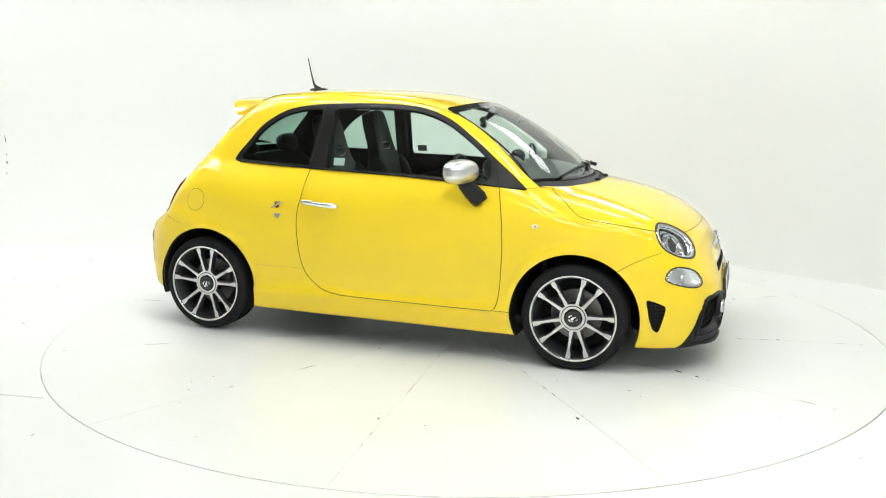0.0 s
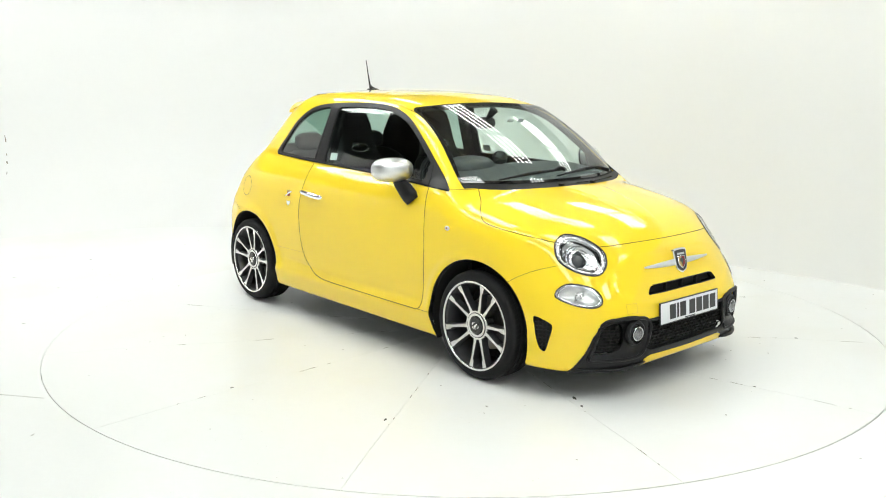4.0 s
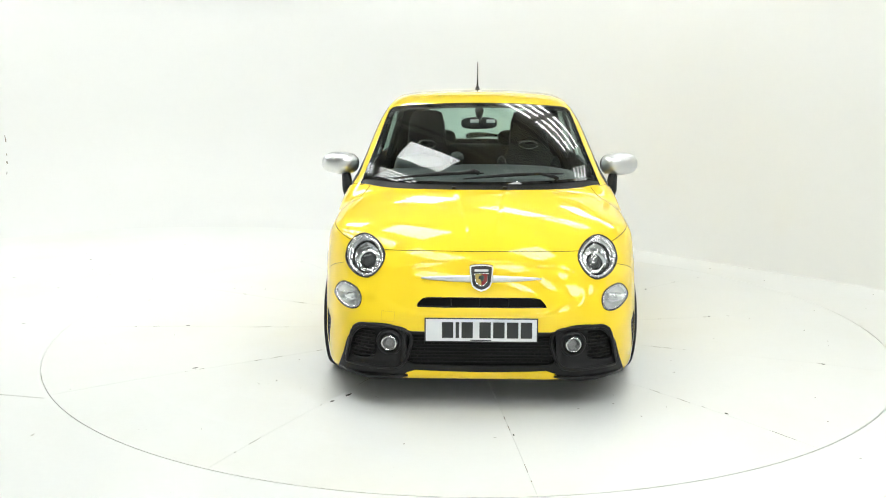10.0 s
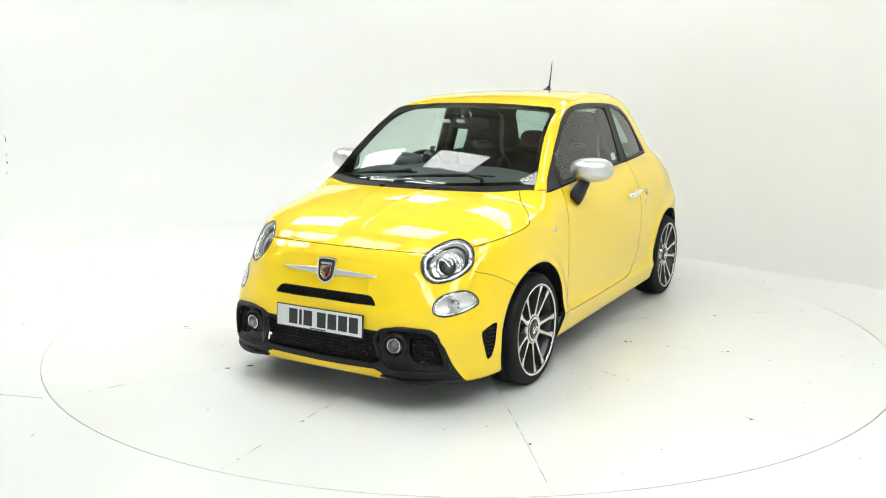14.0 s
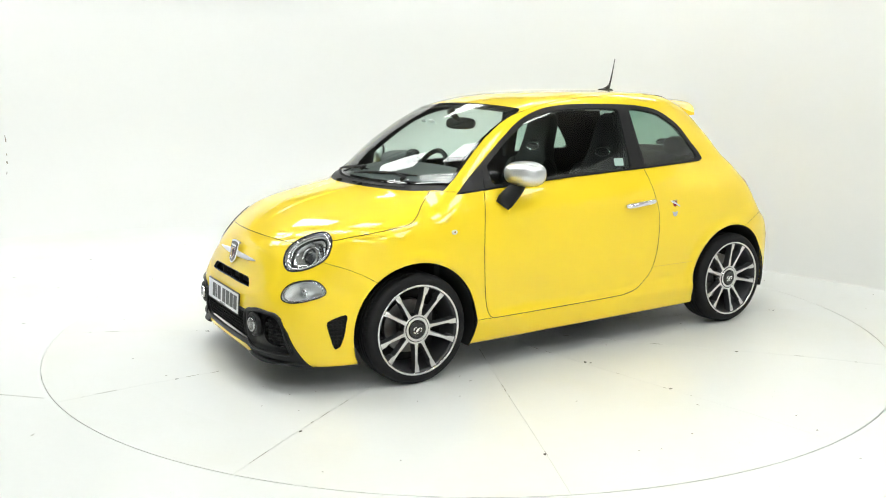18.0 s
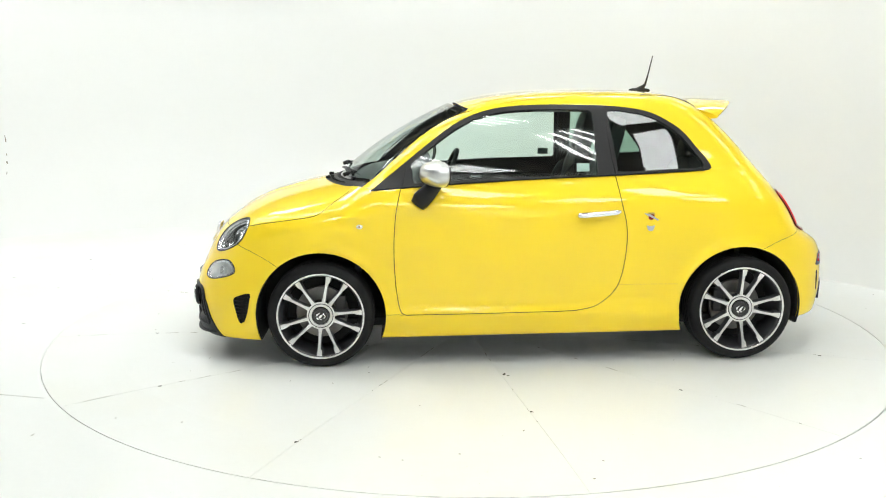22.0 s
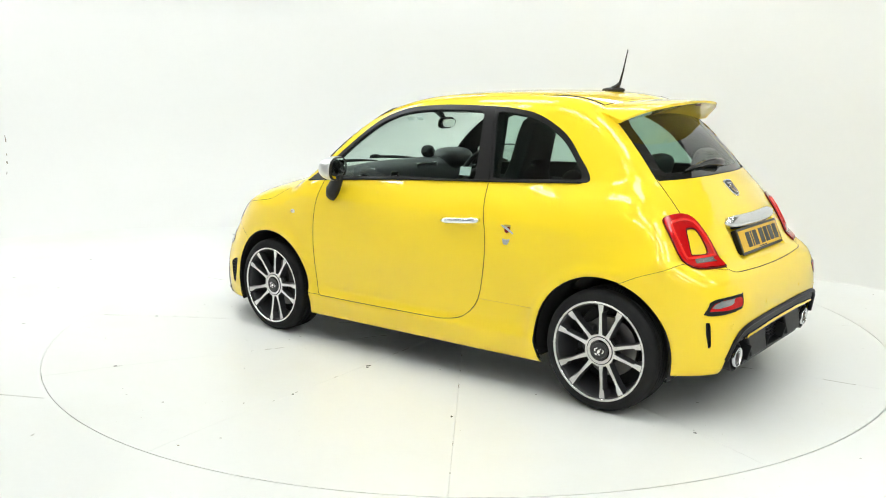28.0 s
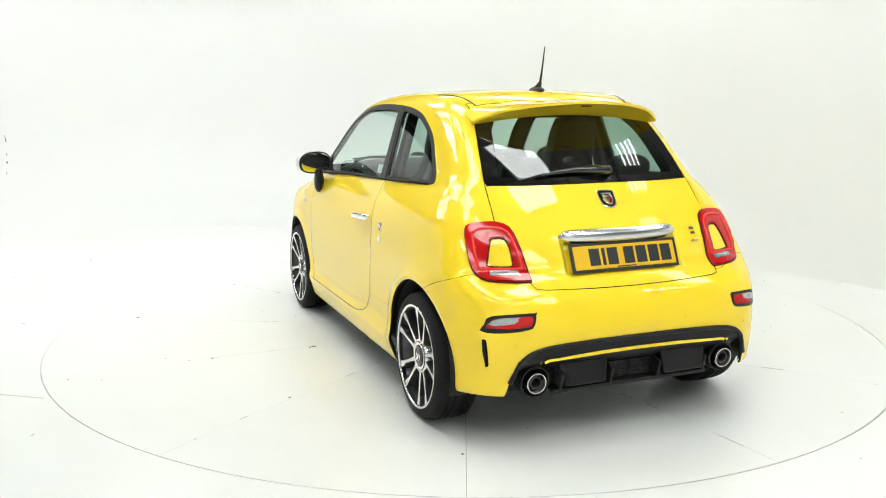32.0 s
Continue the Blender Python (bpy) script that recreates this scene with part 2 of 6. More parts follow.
def skin_point(axis, sign, a, b):
    k = float(reach(axis, sign, a, b)[0])
    q = [a, b]
    q.insert(axis, k)
    p = np.array([q])
    n = slope(body, p)[0]
    return Vector(q), Vector(n).normalized()


# ---- body surface of the car: x forward, y left, z up, all as one smooth field, negative inside ----
def curve(xs, ys, soft=0.0):
    """A smooth function through the given knots (monotone cubic); soft evens out its bends over that length."""
    xs, ys = np.array(xs, float), np.array(ys, float)

    def hermite(xs, ys, m):
        h = np.diff(xs)

        def f(x):
            x = np.clip(x, xs[0], xs[-1])
            i = np.clip(np.searchsorted(xs, x) - 1, 0, len(h) - 1)
            t = (x - xs[i]) / h[i]
            return (ys[i] * (1 + 2 * t) * (1 - t) ** 2 + ys[i + 1] * t * t * (3 - 2 * t) + h[i] * t * (1 - t) * (m[i] * (1 - t) - m[i + 1] * t))
        return f
    d = np.diff(ys) / np.diff(xs)
    f = hermite(xs, ys, np.concatenate([[d[0]], np.where(d[:-1] * d[1:] <= 0, 0, 2 * d[:-1] * d[1:] / (d[:-1] + d[1:] + 1e-12)), [d[-1]]]))
    if soft:
        step = soft / 5
        k = np.exp(-.5 * (np.arange(-20, 21) / 5) ** 2)
        fine = np.arange(xs[0], xs[-1] + step, step)
        v = f(fine)
        v = np.concatenate([v[0] + (v[1] - v[0]) * np.arange(-20, 0), v, v[-1] + (v[-1] - v[-2]) * np.arange(1, 21)])
        v = np.convolve(v, k / k.sum(), "valid")
        f = hermite(fine, v, np.gradient(v, fine))
    return f


def smax(a, b, k):
    k = k * 1.5
    return np.maximum(a, b) + np.maximum(k - np.abs(a - b), 0) ** 3 / (6 * k * k)


def smin(a, b, k):
    return -smax(-a, -b, k)


SIDE = curve([.10, .16, .22, .27, .31, .36, .45, .56, .68, .78, .85, .91, .95, .985, 1.0, 1.03, 1.12, 1.2, 1.36, 1.5],
             [.765, .782, .800, .811, .799, .797, .802, .806, .804, .795, .779, .754, .731, .7085, .7005, .690, .660, .634, .581, .525], .009)
TAPER = curve([.70, .78, .86, .94, 1.0, 1.03, 1.05, 1.1, 1.3], [0, .002, .010, .0255, .042, .0505, .053, .056, .056], .009)
NOSE = curve([.08, .15, .2, .3, .4, .48, .54, .6, .65, .7, .75, .8, .9, 1.0],
             [1.855, 1.880, 1.890, 1.898, 1.892, 1.872, 1.850, 1.828, 1.804, 1.772, 1.725, 1.66, 1.5, 1.3], .03)
NOSE_N = curve([.1, .35, .5, .7, .9], [5.0, 5.0, 3.9, 2.5, 2.4], .06)
HOOD = curve([.6, .9, 1.0, 1.1, 1.2, 1.3, 1.4, 1.5, 1.6, 1.7, 1.8, 1.9],
             [1.0, .985, .972, .955, .936, .914, .888, .858, .818, .764, .69, .58], .035)
SCREEN = curve([.8, .9, .98, 1.113, 1.241, 1.34, 1.395, 1.44, 1.5], [1.34, 1.19, 1.075, .905, .73, .56, .41, .25, .0], .035)
ROOF = curve([-1.6, -1.3, -1.15, -.975, -.8, -.63, -.46, -.29, -.12, .05, .19, .33, .5, .8],
             [1.31, 1.375, 1.41, 1.438, 1.457, 1.466, 1.469, 1.468, 1.463, 1.452, 1.438, 1.415, 1.375, 1.27], .08)
TAIL = curve([.10, .18, .25, .35, .45, .515, .56, .60, .64, .67, .706, .76, .82, .865, .948, .986, 1.073, 1.152, 1.296, 1.4, 1.5],
             [1.640, 1.668, 1.690, 1.708, 1.711, 1.706, 1.698, 1.684, 1.662, 1.638, 1.612, 1.588, 1.554, 1.522, 1.452, 1.418, 1.336, 1.266, 1.122, 1.00, .87], .02)
FLOOR = curve([-1.8, -1.6, -1.4, -.8, 0, .8, 1.3, 1.6, 1.9], [.220, .220, .208, .152, .14, .128, .122, .122, .130])


def blend(v, a, b):
    t = np.clip((v - a) / (b - a), 0, 1)
    return t * t * (3 - 2 * t)


def body(x, y, z):
    y = np.abs(y)
    arch = np.minimum(np.hypot(x - 1.153, z - .262) - .342, np.hypot(x + 1.140, z - .285) - .336)
    flare = .011 * np.exp(-((arch - .028) / .03) ** 2) * blend(z, .2, .32)
    taper = .006 * blend(np.abs(x - .05), .75, 1.45) * blend(z, .62, .85) + TAPER(z) * blend(-x, .40, 1.10) + .030 * blend(-x, 1.0, 1.38) * blend(z, .62, .80) * blend(-z, -1.04, -.92)
    crease = .004 * np.exp(-((z - (.318 - .03 * blend(x, -.1, -.6) * -1)) / .02) ** 2) * blend(x, -.75, -.6) * blend(-x, -.75, -.55)
    sink = .0275 * (np.sqrt((x + .2) ** 2 + .03) - (x + .2)) * blend(z, .70, .93)
    side = y - SIDE(z - sink) - flare + taper + crease
    half = np.clip(y / .822, 0, .9999)
    n = NOSE_N(z)
    front = (x - 1.15 - (NOSE(z) - 1.15) * np.sqrt(1 - half ** n)) * .9
    oval = 1 - (y / .47) ** 2.6 - (np.abs(z - .550) / .118) ** 2.6
    front = front + .004 * blend(oval, -.20, .22)
    hood = (z - HOOD(x) + .072 * (y / .7) ** 2 + .02 * (y / .7) ** 6) * .93
    ridge = .045 + .11 * (1.75 - x) / .65
    hood = hood - .0035 * blend(ridge - y, -.012, .012) * blend(x, 1.15, 1.3) * (1 - blend(x, 1.60, 1.71))
    screen = (x - SCREEN(z) + .42 * y * y) * .6
    roof = z - ROOF(x) + .09 * y * y + .12 * y ** 6
    low = (-x - 1.1 - (TAIL(z) - 1.1) * np.sqrt(1 - half ** 6.6)) * .95
    high = (-x - TAIL(z) + .29 * y * y) * .78
    w = blend(z, .615, .735)
    rear = low * (1 - w) + high * w + .024 * blend(.30 - y, 0, .03) * blend(z, .685, .705) * blend(-z, -.848, -.82)
    upper = smax(screen, roof, .06)
    lower = smax(front, hood, .07)
    f = smin(upper, lower, .02)
    f = smax(f, side, .10)
    f = smax(f, rear, .09 + .03 * blend(z, .86, 1.08))
    f = smax(f, FLOOR(x) - z, .03)
    return smax(f, np.where(y > .45, -arch, -1.0), .012)


def slope(f, p, e=1e-3):
    g = np.empty_like(p)
    for i in range(3):
        q, r = p.copy(), p.copy()
        q[:, i] += e
        r[:, i] -= e
        g[:, i] = (f(*q.T) - f(*r.T)) / (2 * e)
    return g


def skin(h=.0125):
    """The body's surface as points and quads: one point in each grid cell that the surface crosses, drawn onto the surface."""
    x0, y0, z0 = -1.85, -.8625, .1
    nx, ny, nz = int(3.8 / h), int(round(1.725 / h)) + 1, int(1.4 / h)
    gx, gy, gz = x0 + h * np.arange(nx), y0 + h * np.arange(ny), z0 + h * np.arange(nz)
    val = np.empty((nx, ny, nz), np.float32)
    for i in range(nx):
        val[i] = body(np.full((ny, nz), gx[i]), gy[:, None] + 0 * gz, gz[None, :] + 0 * gy[:, None])
    ins = val < 0
    count = sum(ins[a:nx - 1 + a, b:ny - 1 + b, c:nz - 1 + c].astype(np.int8) for a in (0, 1) for b in (0, 1) for c in (0, 1))
    cell = np.argwhere((count > 0) & (count < 8))
    ident = np.full((nx, ny, nz), -1, np.int32)
    ident[tuple(cell.T)] = np.arange(len(cell))
    acc, num = np.zeros((len(cell), 3)), np.zeros(len(cell))
    corner = {(a, b, c): val[cell[:, 0] + a, cell[:, 1] + b, cell[:, 2] + c] for a in (0, 1) for b in (0, 1) for c in (0, 1)}
    for axis in range(3):
        for a, b in itertools.product((0, 1), repeat=2):
            lo = [a, b]
            lo.insert(axis, 0)
            hi = list(lo)
            hi[axis] = 1
            u, v = corner[tuple(lo)], corner[tuple(hi)]
            cross = (u < 0) != (v < 0)
            t = np.where(cross, u / np.where(cross, u - v, 1), 0)
            q = np.array(lo, float)[None, :].repeat(len(cell), 0)
            q[:, axis] = t
            acc += q * cross[:, None]
            num += cross
    p = (cell + acc / num[:, None]) * h + np.array([x0, y0, z0])
    p = settle(p, 5)
    quads = []
    for axis in range(3):
        o1, o2 = [a for a in range(3) if a != axis]
        lo = [slice(None)] * 3
        hi = [slice(None)] * 3
        lo[axis], hi[axis] = slice(0, -1), slice(1, None)
        s, e = ins[tuple(lo)], ins[tuple(hi)]
        at = np.argwhere(s != e)
        at = at[(at[:, o1] > 0) & (at[:, o2] > 0)]
        ring = []
        for d1, d2 in ((-1, -1), (0, -1), (0, 0), (-1, 0)):
            c = at.copy()
            c[:, o1] += d1
            c[:, o2] += d2
            ring.append(ident[tuple(c.T)])
        q = np.array(ring).T
        flip = s[tuple(at.T)] ^ (axis == 1)
        q = np.where(flip[:, None], q, q[:, ::-1])
        quads.append(q[(q >= 0).all(1)])
    return p, np.concatenate(quads)


def settle(p, rounds=3):
    for _ in range(rounds):
        f, g = body(*p.T), slope(body, p)
        p = p - np.clip(f / np.maximum((g * g).sum(1), .05), -.01, .01)[:, None] * g
    return p


def spline(pts, n=6, closed=True):
    """Points along a smooth curve through pts."""
    q, out, m = [np.array(a, float) for a in pts], [], len(pts)
    for i in range(m if closed else m - 1):
        a, b, c, d = (q[(i + k) % m] if closed else q[min(max(i + k, 0), m - 1)] for k in (-1, 0, 1, 2))
        for s in range(n):
            t = s / n
            out.append(.5 * (2 * b + (c - a) * t + (2 * a - 5 * b + 4 * c - d) * t * t + (3 * b - a - 3 * c + d) * t ** 3))
    return np.array(out if closed else out + [q[-1]])


def outline(poly):
    """The signed distance to a closed outline in a plane, negative inside."""
    a = np.array(poly, float)
    b = np.roll(a, -1, 0)

    def g(u, v):
        best, wind = np.full(u.shape, 1e9), np.zeros(u.shape, bool)
        for (ax, ay), (bx, by) in zip(a, b):
            dx, dy = bx - ax, by - ay
            t = np.clip(((u - ax) * dx + (v - ay) * dy) / (dx * dx + dy * dy + 1e-12), 0, 1)
            best = np.minimum(best, np.hypot(u - ax - t * dx, v - ay - t * dy))
            wind ^= ((ay > v) != (by > v)) & (u < dx * (v - ay) / (by - ay + 1e-12) + ax)
        return np.where(wind, -best, best)
    return g


def cut(p, quads, pinned, diag, g):
    """Moves points of the skin onto the line g = 0, so that no quad's side crosses it."""
    val = g(p)
    val[pinned & (np.abs(val) < 4e-4)] = 0
    ends = np.concatenate([quads[:, [0, 1]], quads[:, [1, 2]], quads[:, [2, 3]], quads[:, [3, 0]]])
    ends = np.unique(np.sort(ends, 1), axis=0)
    a, b = ends.T
    cross = (val[a] * val[b] < 0) & (np.abs(val[a]) < .05) & (np.abs(val[b]) < .05)
    a, b = a[cross], b[cross]
    near = (np.abs(val[a]) + .02 * pinned[a]) < (np.abs(val[b]) + .02 * pinned[b])
    move = np.unique(np.where(near, a, b))
    q = p[move]
    for _ in range(4):
        n = slope(body, q)
        n /= np.linalg.norm(n, axis=1, keepdims=True)
        e, gr = g(q), np.empty_like(q)
        for i in range(3):
            u, w = q.copy(), q.copy()
            u[:, i] += 1e-4
            w[:, i] -= 1e-4
            gr[:, i] = (g(u) - g(w)) / 2e-4
        gr -= (gr * n).sum(1, keepdims=True) * n
        step = e[:, None] * gr / np.maximum((gr * gr).sum(1, keepdims=True), .05)
        size = np.linalg.norm(step, axis=1, keepdims=True)
        q = settle(q - step * np.minimum(1, .015 / np.maximum(size, 1e-9)), 1)
    p[move] = q
    pinned[move] = True
    val[move] = 0
    s = np.sign(val[quads])
    diag[(s[:, 0] == 0) & (s[:, 2] == 0) & (s[:, 1] * s[:, 3] < 0)] = 0
    diag[(s[:, 1] == 0) & (s[:, 3] == 0) & (s[:, 0] * s[:, 2] < 0)] = 1
    return p


# ---- the car's outer panels: regions of its skin, each cut along its own seam ----
def roi(mask, g):
    """g, worked out only where mask holds; positive elsewhere."""
    def f(p):
        out, m = np.ones(len(p)), mask(p)
        if m.any():
            out[m] = g(p[m])
        return out
    return f


def seen_side(poly):
    g, a = outline(poly), np.array(poly)
    lo, hi = a.min(0) - .06, a.max(0) + .06
    return roi(lambda p: (np.abs(p[:, 1]) > .42) & (p[:, 0] > lo[0]) & (p[:, 0] < hi[0]) & (p[:, 2] > lo[1]) & (p[:, 2] < hi[1]), lambda p: g(p[:, 0], p[:, 2]))


def seen_end(poly, end, both=True):
    """An outline in (y, z) seen from the front (end 1) or the rear (-1), on both sides of the middle."""
    g, a = outline(poly), np.array(poly)
    lo, hi = a.min(0) - .06, a.max(0) + .06
    return roi(lambda p: (p[:, 0] * end > (1.25 if end > 0 else .7)) & (np.abs(p[:, 1]) > lo[0]) & (np.abs(p[:, 1]) < hi[0]) & (p[:, 2] > lo[1]) & (p[:, 2] < hi[1]),
               lambda p: g(np.abs(p[:, 1]), p[:, 2]))


def mirrored(half):
    return half + [(-y, z) for y, z in half[::-1] if y > 0]


def grow(poly, d):
    """The outline moved outward by d (inward where negative)."""
    a = np.array(poly, float)
    area = (a[:, 0] * np.roll(a[:, 1], -1) - np.roll(a[:, 0], -1) * a[:, 1]).sum()
    e1, e2 = a - np.roll(a, 1, 0), np.roll(a, -1, 0) - a
    n1, n2 = (np.stack([e[:, 1], -e[:, 0]], 1) / np.linalg.norm(e, axis=1, keepdims=True) for e in (e1, e2))
    n = n1 + n2
    n = n / np.maximum((n * n).sum(1, keepdims=True), .6) * 2
    return (a + n * d * (1 if area > 0 else -1)).tolist()


DLO_TOP = [(-.972, 1.0345), (-.986, 1.040), (-.990, 1.052), (-.965, 1.094), (-.917, 1.148), (-.821, 1.254), (-.665, 1.340), (-.512, 1.371), (-.361, 1.381), (-.2, 1.385), (-.058, 1.385), (.093, 1.378), (.245, 1.355), (.396, 1.297), (.549, 1.192), (.703, 1.070), (.878, .931)]
DLO_LOW = [(.878, .931), (.548, .959), (.09, .987), (-.215, 1.0), (-.449, 1.01), (-.67, 1.02), (-.95, 1.033)]
DLO = spline(DLO_TOP, 4, False).tolist() + DLO_LOW[1:]
DOOR = spline([(.716, .96), (.747, .809), (.758, .625), (.750, .439), (.735, .325)], 5, False).tolist() + [(.722, .283), (.70, .268), (.393, .271), (-.10, .279)] + \
    spline([(-.22, .283), (-.342, .309), (-.431, .381), (-.473, .475), (-.495, .63), (-.493, .752), (-.470, .86), (-.446, 1.0)], 5, False).tolist() + [(-.44, 1.1), (.60, 1.1)]
DOOR_GLASS = [(.662, 1.062)] + spline([(.662, 1.068), (.535, 1.172), (.388, 1.272), (.24, 1.330), (.092, 1.352), (-.058, 1.358), (-.2, 1.358), (-.310, 1.354)], 4, False).tolist() + \
    [(-.330, 1.340), (-.352, 1.03), (-.345, 1.012), (.09, 1.002), (.548, .975), (.640, .970), (.655, .985)]
QUARTER_GLASS = [(-.412, 1.345), (-.425, 1.353)] + spline([(-.44, 1.354), (-.51, 1.348), (-.655, 1.318), (-.80, 1.237), (-.89, 1.140), (-.945, 1.070)], 4, False).tolist() + [(-.945, 1.052), (-.93, 1.046), (-.67, 1.035), (-.478, 1.027), (-.462, 1.036)]
HEADLAMP = spline([(.661, .672), (.638, .733), (.573, .768), (.502, .746), (.459, .691), (.481, .630), (.535, .588), (.601, .595), (.648, .629)])
RUNNING_LAMP = spline([(.713, .486), (.696, .528), (.655, .551), (.591, .535), (.566, .500), (.575, .460), (.617, .444), (.671, .455)])
INTAKE = [(.698, .10), (.688, .14), (.655, .224)] + spline([(.631, .304), (.596, .359), (.555, .385), (.499, .396), (.423, .395), (.356, .376)], 4, False).tolist() + [(.327, .366), (.264, .366), (-.05, .366), (-.05, .10)]
SIDE_MESH = spline([(.618, .228), (.608, .306), (.578, .350), (.535, .364), (.492, .356), (.480, .306), (.492, .246), (.550, .221)])
MID_MESH = [(.340, .351), (.345, .306), (.340, .221), (.31, .209), (-.05, .202), (-.05, .351)]
LIP = [(.372, .09), (.366, .137), (.345, .169), (.305, .183), (.16, .178), (-.05, .174), (-.05, .09)]
SLOT = [(.299, .476), (.296, .487), (.289, .496), (.271, .514), (.135, .518), (-.05, .519), (-.05, .476), (.161, .474)]
SIDE_VENT = spline([(1.533, .386), (1.538, .340), (1.546, .292), (1.566, .232), (1.580, .220), (1.596, .224), (1.614, .285), (1.625, .336), (1.615, .360)], 3)
TAIL_LAMP = spline([(.666, .886), (.641, .905), (.586, .912), (.533, .911), (.492, .893), (.476, .846), (.467, .785), (.459, .720), (.460, .690), (.475, .686), (.550, .687), (.632, .693), (.666, .714), (.679, .761), (.677, .830)], 4)
LAMP_INSERT = spline([(.585, .838), (.566, .851), (.535, .851), (.517, .837), (.511, .789), (.514, .746), (.528, .739), (.606, .743), (.614, .758)], 4)
REVERSE = [(.603, .726), (.498, .722), (.498, .705), (.618, .706)]
REAR_FOG = spline([(.688, .502), (.680, .537), (.668, .561), (.620, .573), (.502, .578), (.488, .569), (.496, .533), (.512, .516), (.600, .504)], 4)
FOG_RED = [(.676, .520), (.672, .533), (.655, .553), (.618, .563), (.508, .567), (.500, .558), (.507, .533), (.518, .526), (.600, .519)]
FOG_CLEAR = [(.671, .532), (.655, .551), (.618, .562), (.562, .564), (.565, .550), (.574, .541), (.640, .531)]
SLIT = [(.690, .472), (.677, .469), (.668, .357), (.678, .362), (.688, .420)]
DIFFUSER_EDGE = [(.612, .10), (.603, .22), (.593, .290)] + spline([(.557, .376), (.517, .410), (.452, .430), (.35, .438), (.2, .442)], 4, False).tolist() + [(-.05, .444), (-.05, .10)]
DIFFUSER_STRIP = [(.475, .372), (.44, .374), (.20, .382), (-.05, .385), (-.05, .401), (.20, .399), (.44, .387)]
REAR_GLASS = [(.42, 1.375), (.465, 1.315), (.495, 1.205), (.525, 1.068), (.517, 1.053), (.37, 1.052), (-.05, 1.056), (-.05, 1.375)]
REAR_PANE = [(.36, 1.350), (.408, 1.29), (.430, 1.207), (.458, 1.100), (.445, 1.085), (.33, 1.082), (-.05, 1.085), (-.05, 1.350)]
GATE = [(.45, 1.40), (.470, 1.31), (.499, 1.205), (.530, 1.046), (.541, .91), (.505, .80), (.470, .685), (.464, .672), (.454, .662), (.424, .656), (.2, .649), (-.05, .646), (-.05, 1.40)]

SCREEN_SIDE = curve([.90, .942, 1.033, 1.185, 1.30, 1.36, 1.42], [.684, .669, .640, .591, .560, .546, .535])
HOOD_LINE = curve([.90, .961, 1.013, 1.074, 1.130, 1.167, 1.209, 1.295, 1.379, 1.460, 1.539, 1.683, 1.736, 1.9], [.99, .952, .909, .870, .829, .806, .795, .782, .769, .754, .735, .709, .714, .716])
ROOF_SIDE = curve([-1.0, -.9, -.835, -.661, -.408, -.082, .2, .34], [.40, .425, .437, .478, .497, .520, .540, .553])
_edge = np.array(DOOR)[:23]
_edge = _edge[np.argsort(_edge[:, 1])]
DOOR_FRONT = lambda z: np.interp(z, _edge[:, 1], _edge[:, 0])
BUMPER_F = curve([1.34, 1.384, 1.445, 1.524, 1.601, 1.660, 1.683, 1.736, 1.9], [.500, .536, .573, .608, .635, .690, .709, .714, .716])
BUMPER_R = curve([-1.8, -1.62, -1.487, -1.442, -1.327, -1.25, -1.2], [.66, .67, .712, .693, .652, .615, .585])


def screen_zone(p, inset=0.0):
    y = np.abs(p[:, 1])
    return np.maximum(smax(y - SCREEN_SIDE(p[:, 2]) + inset, p[:, 2] - 1.388 + .09 * y * y + inset, .04), np.maximum((p[:, 0] - 1.167 + .54 * y * y) * .6, .2 - p[:, 0]))


def opening(p):
    return np.minimum(np.hypot(p[:, 0] - 1.153, p[:, 2] - .262) - .342, np.hypot(p[:, 0] + 1.140, p[:, 2] - .285) - .336)


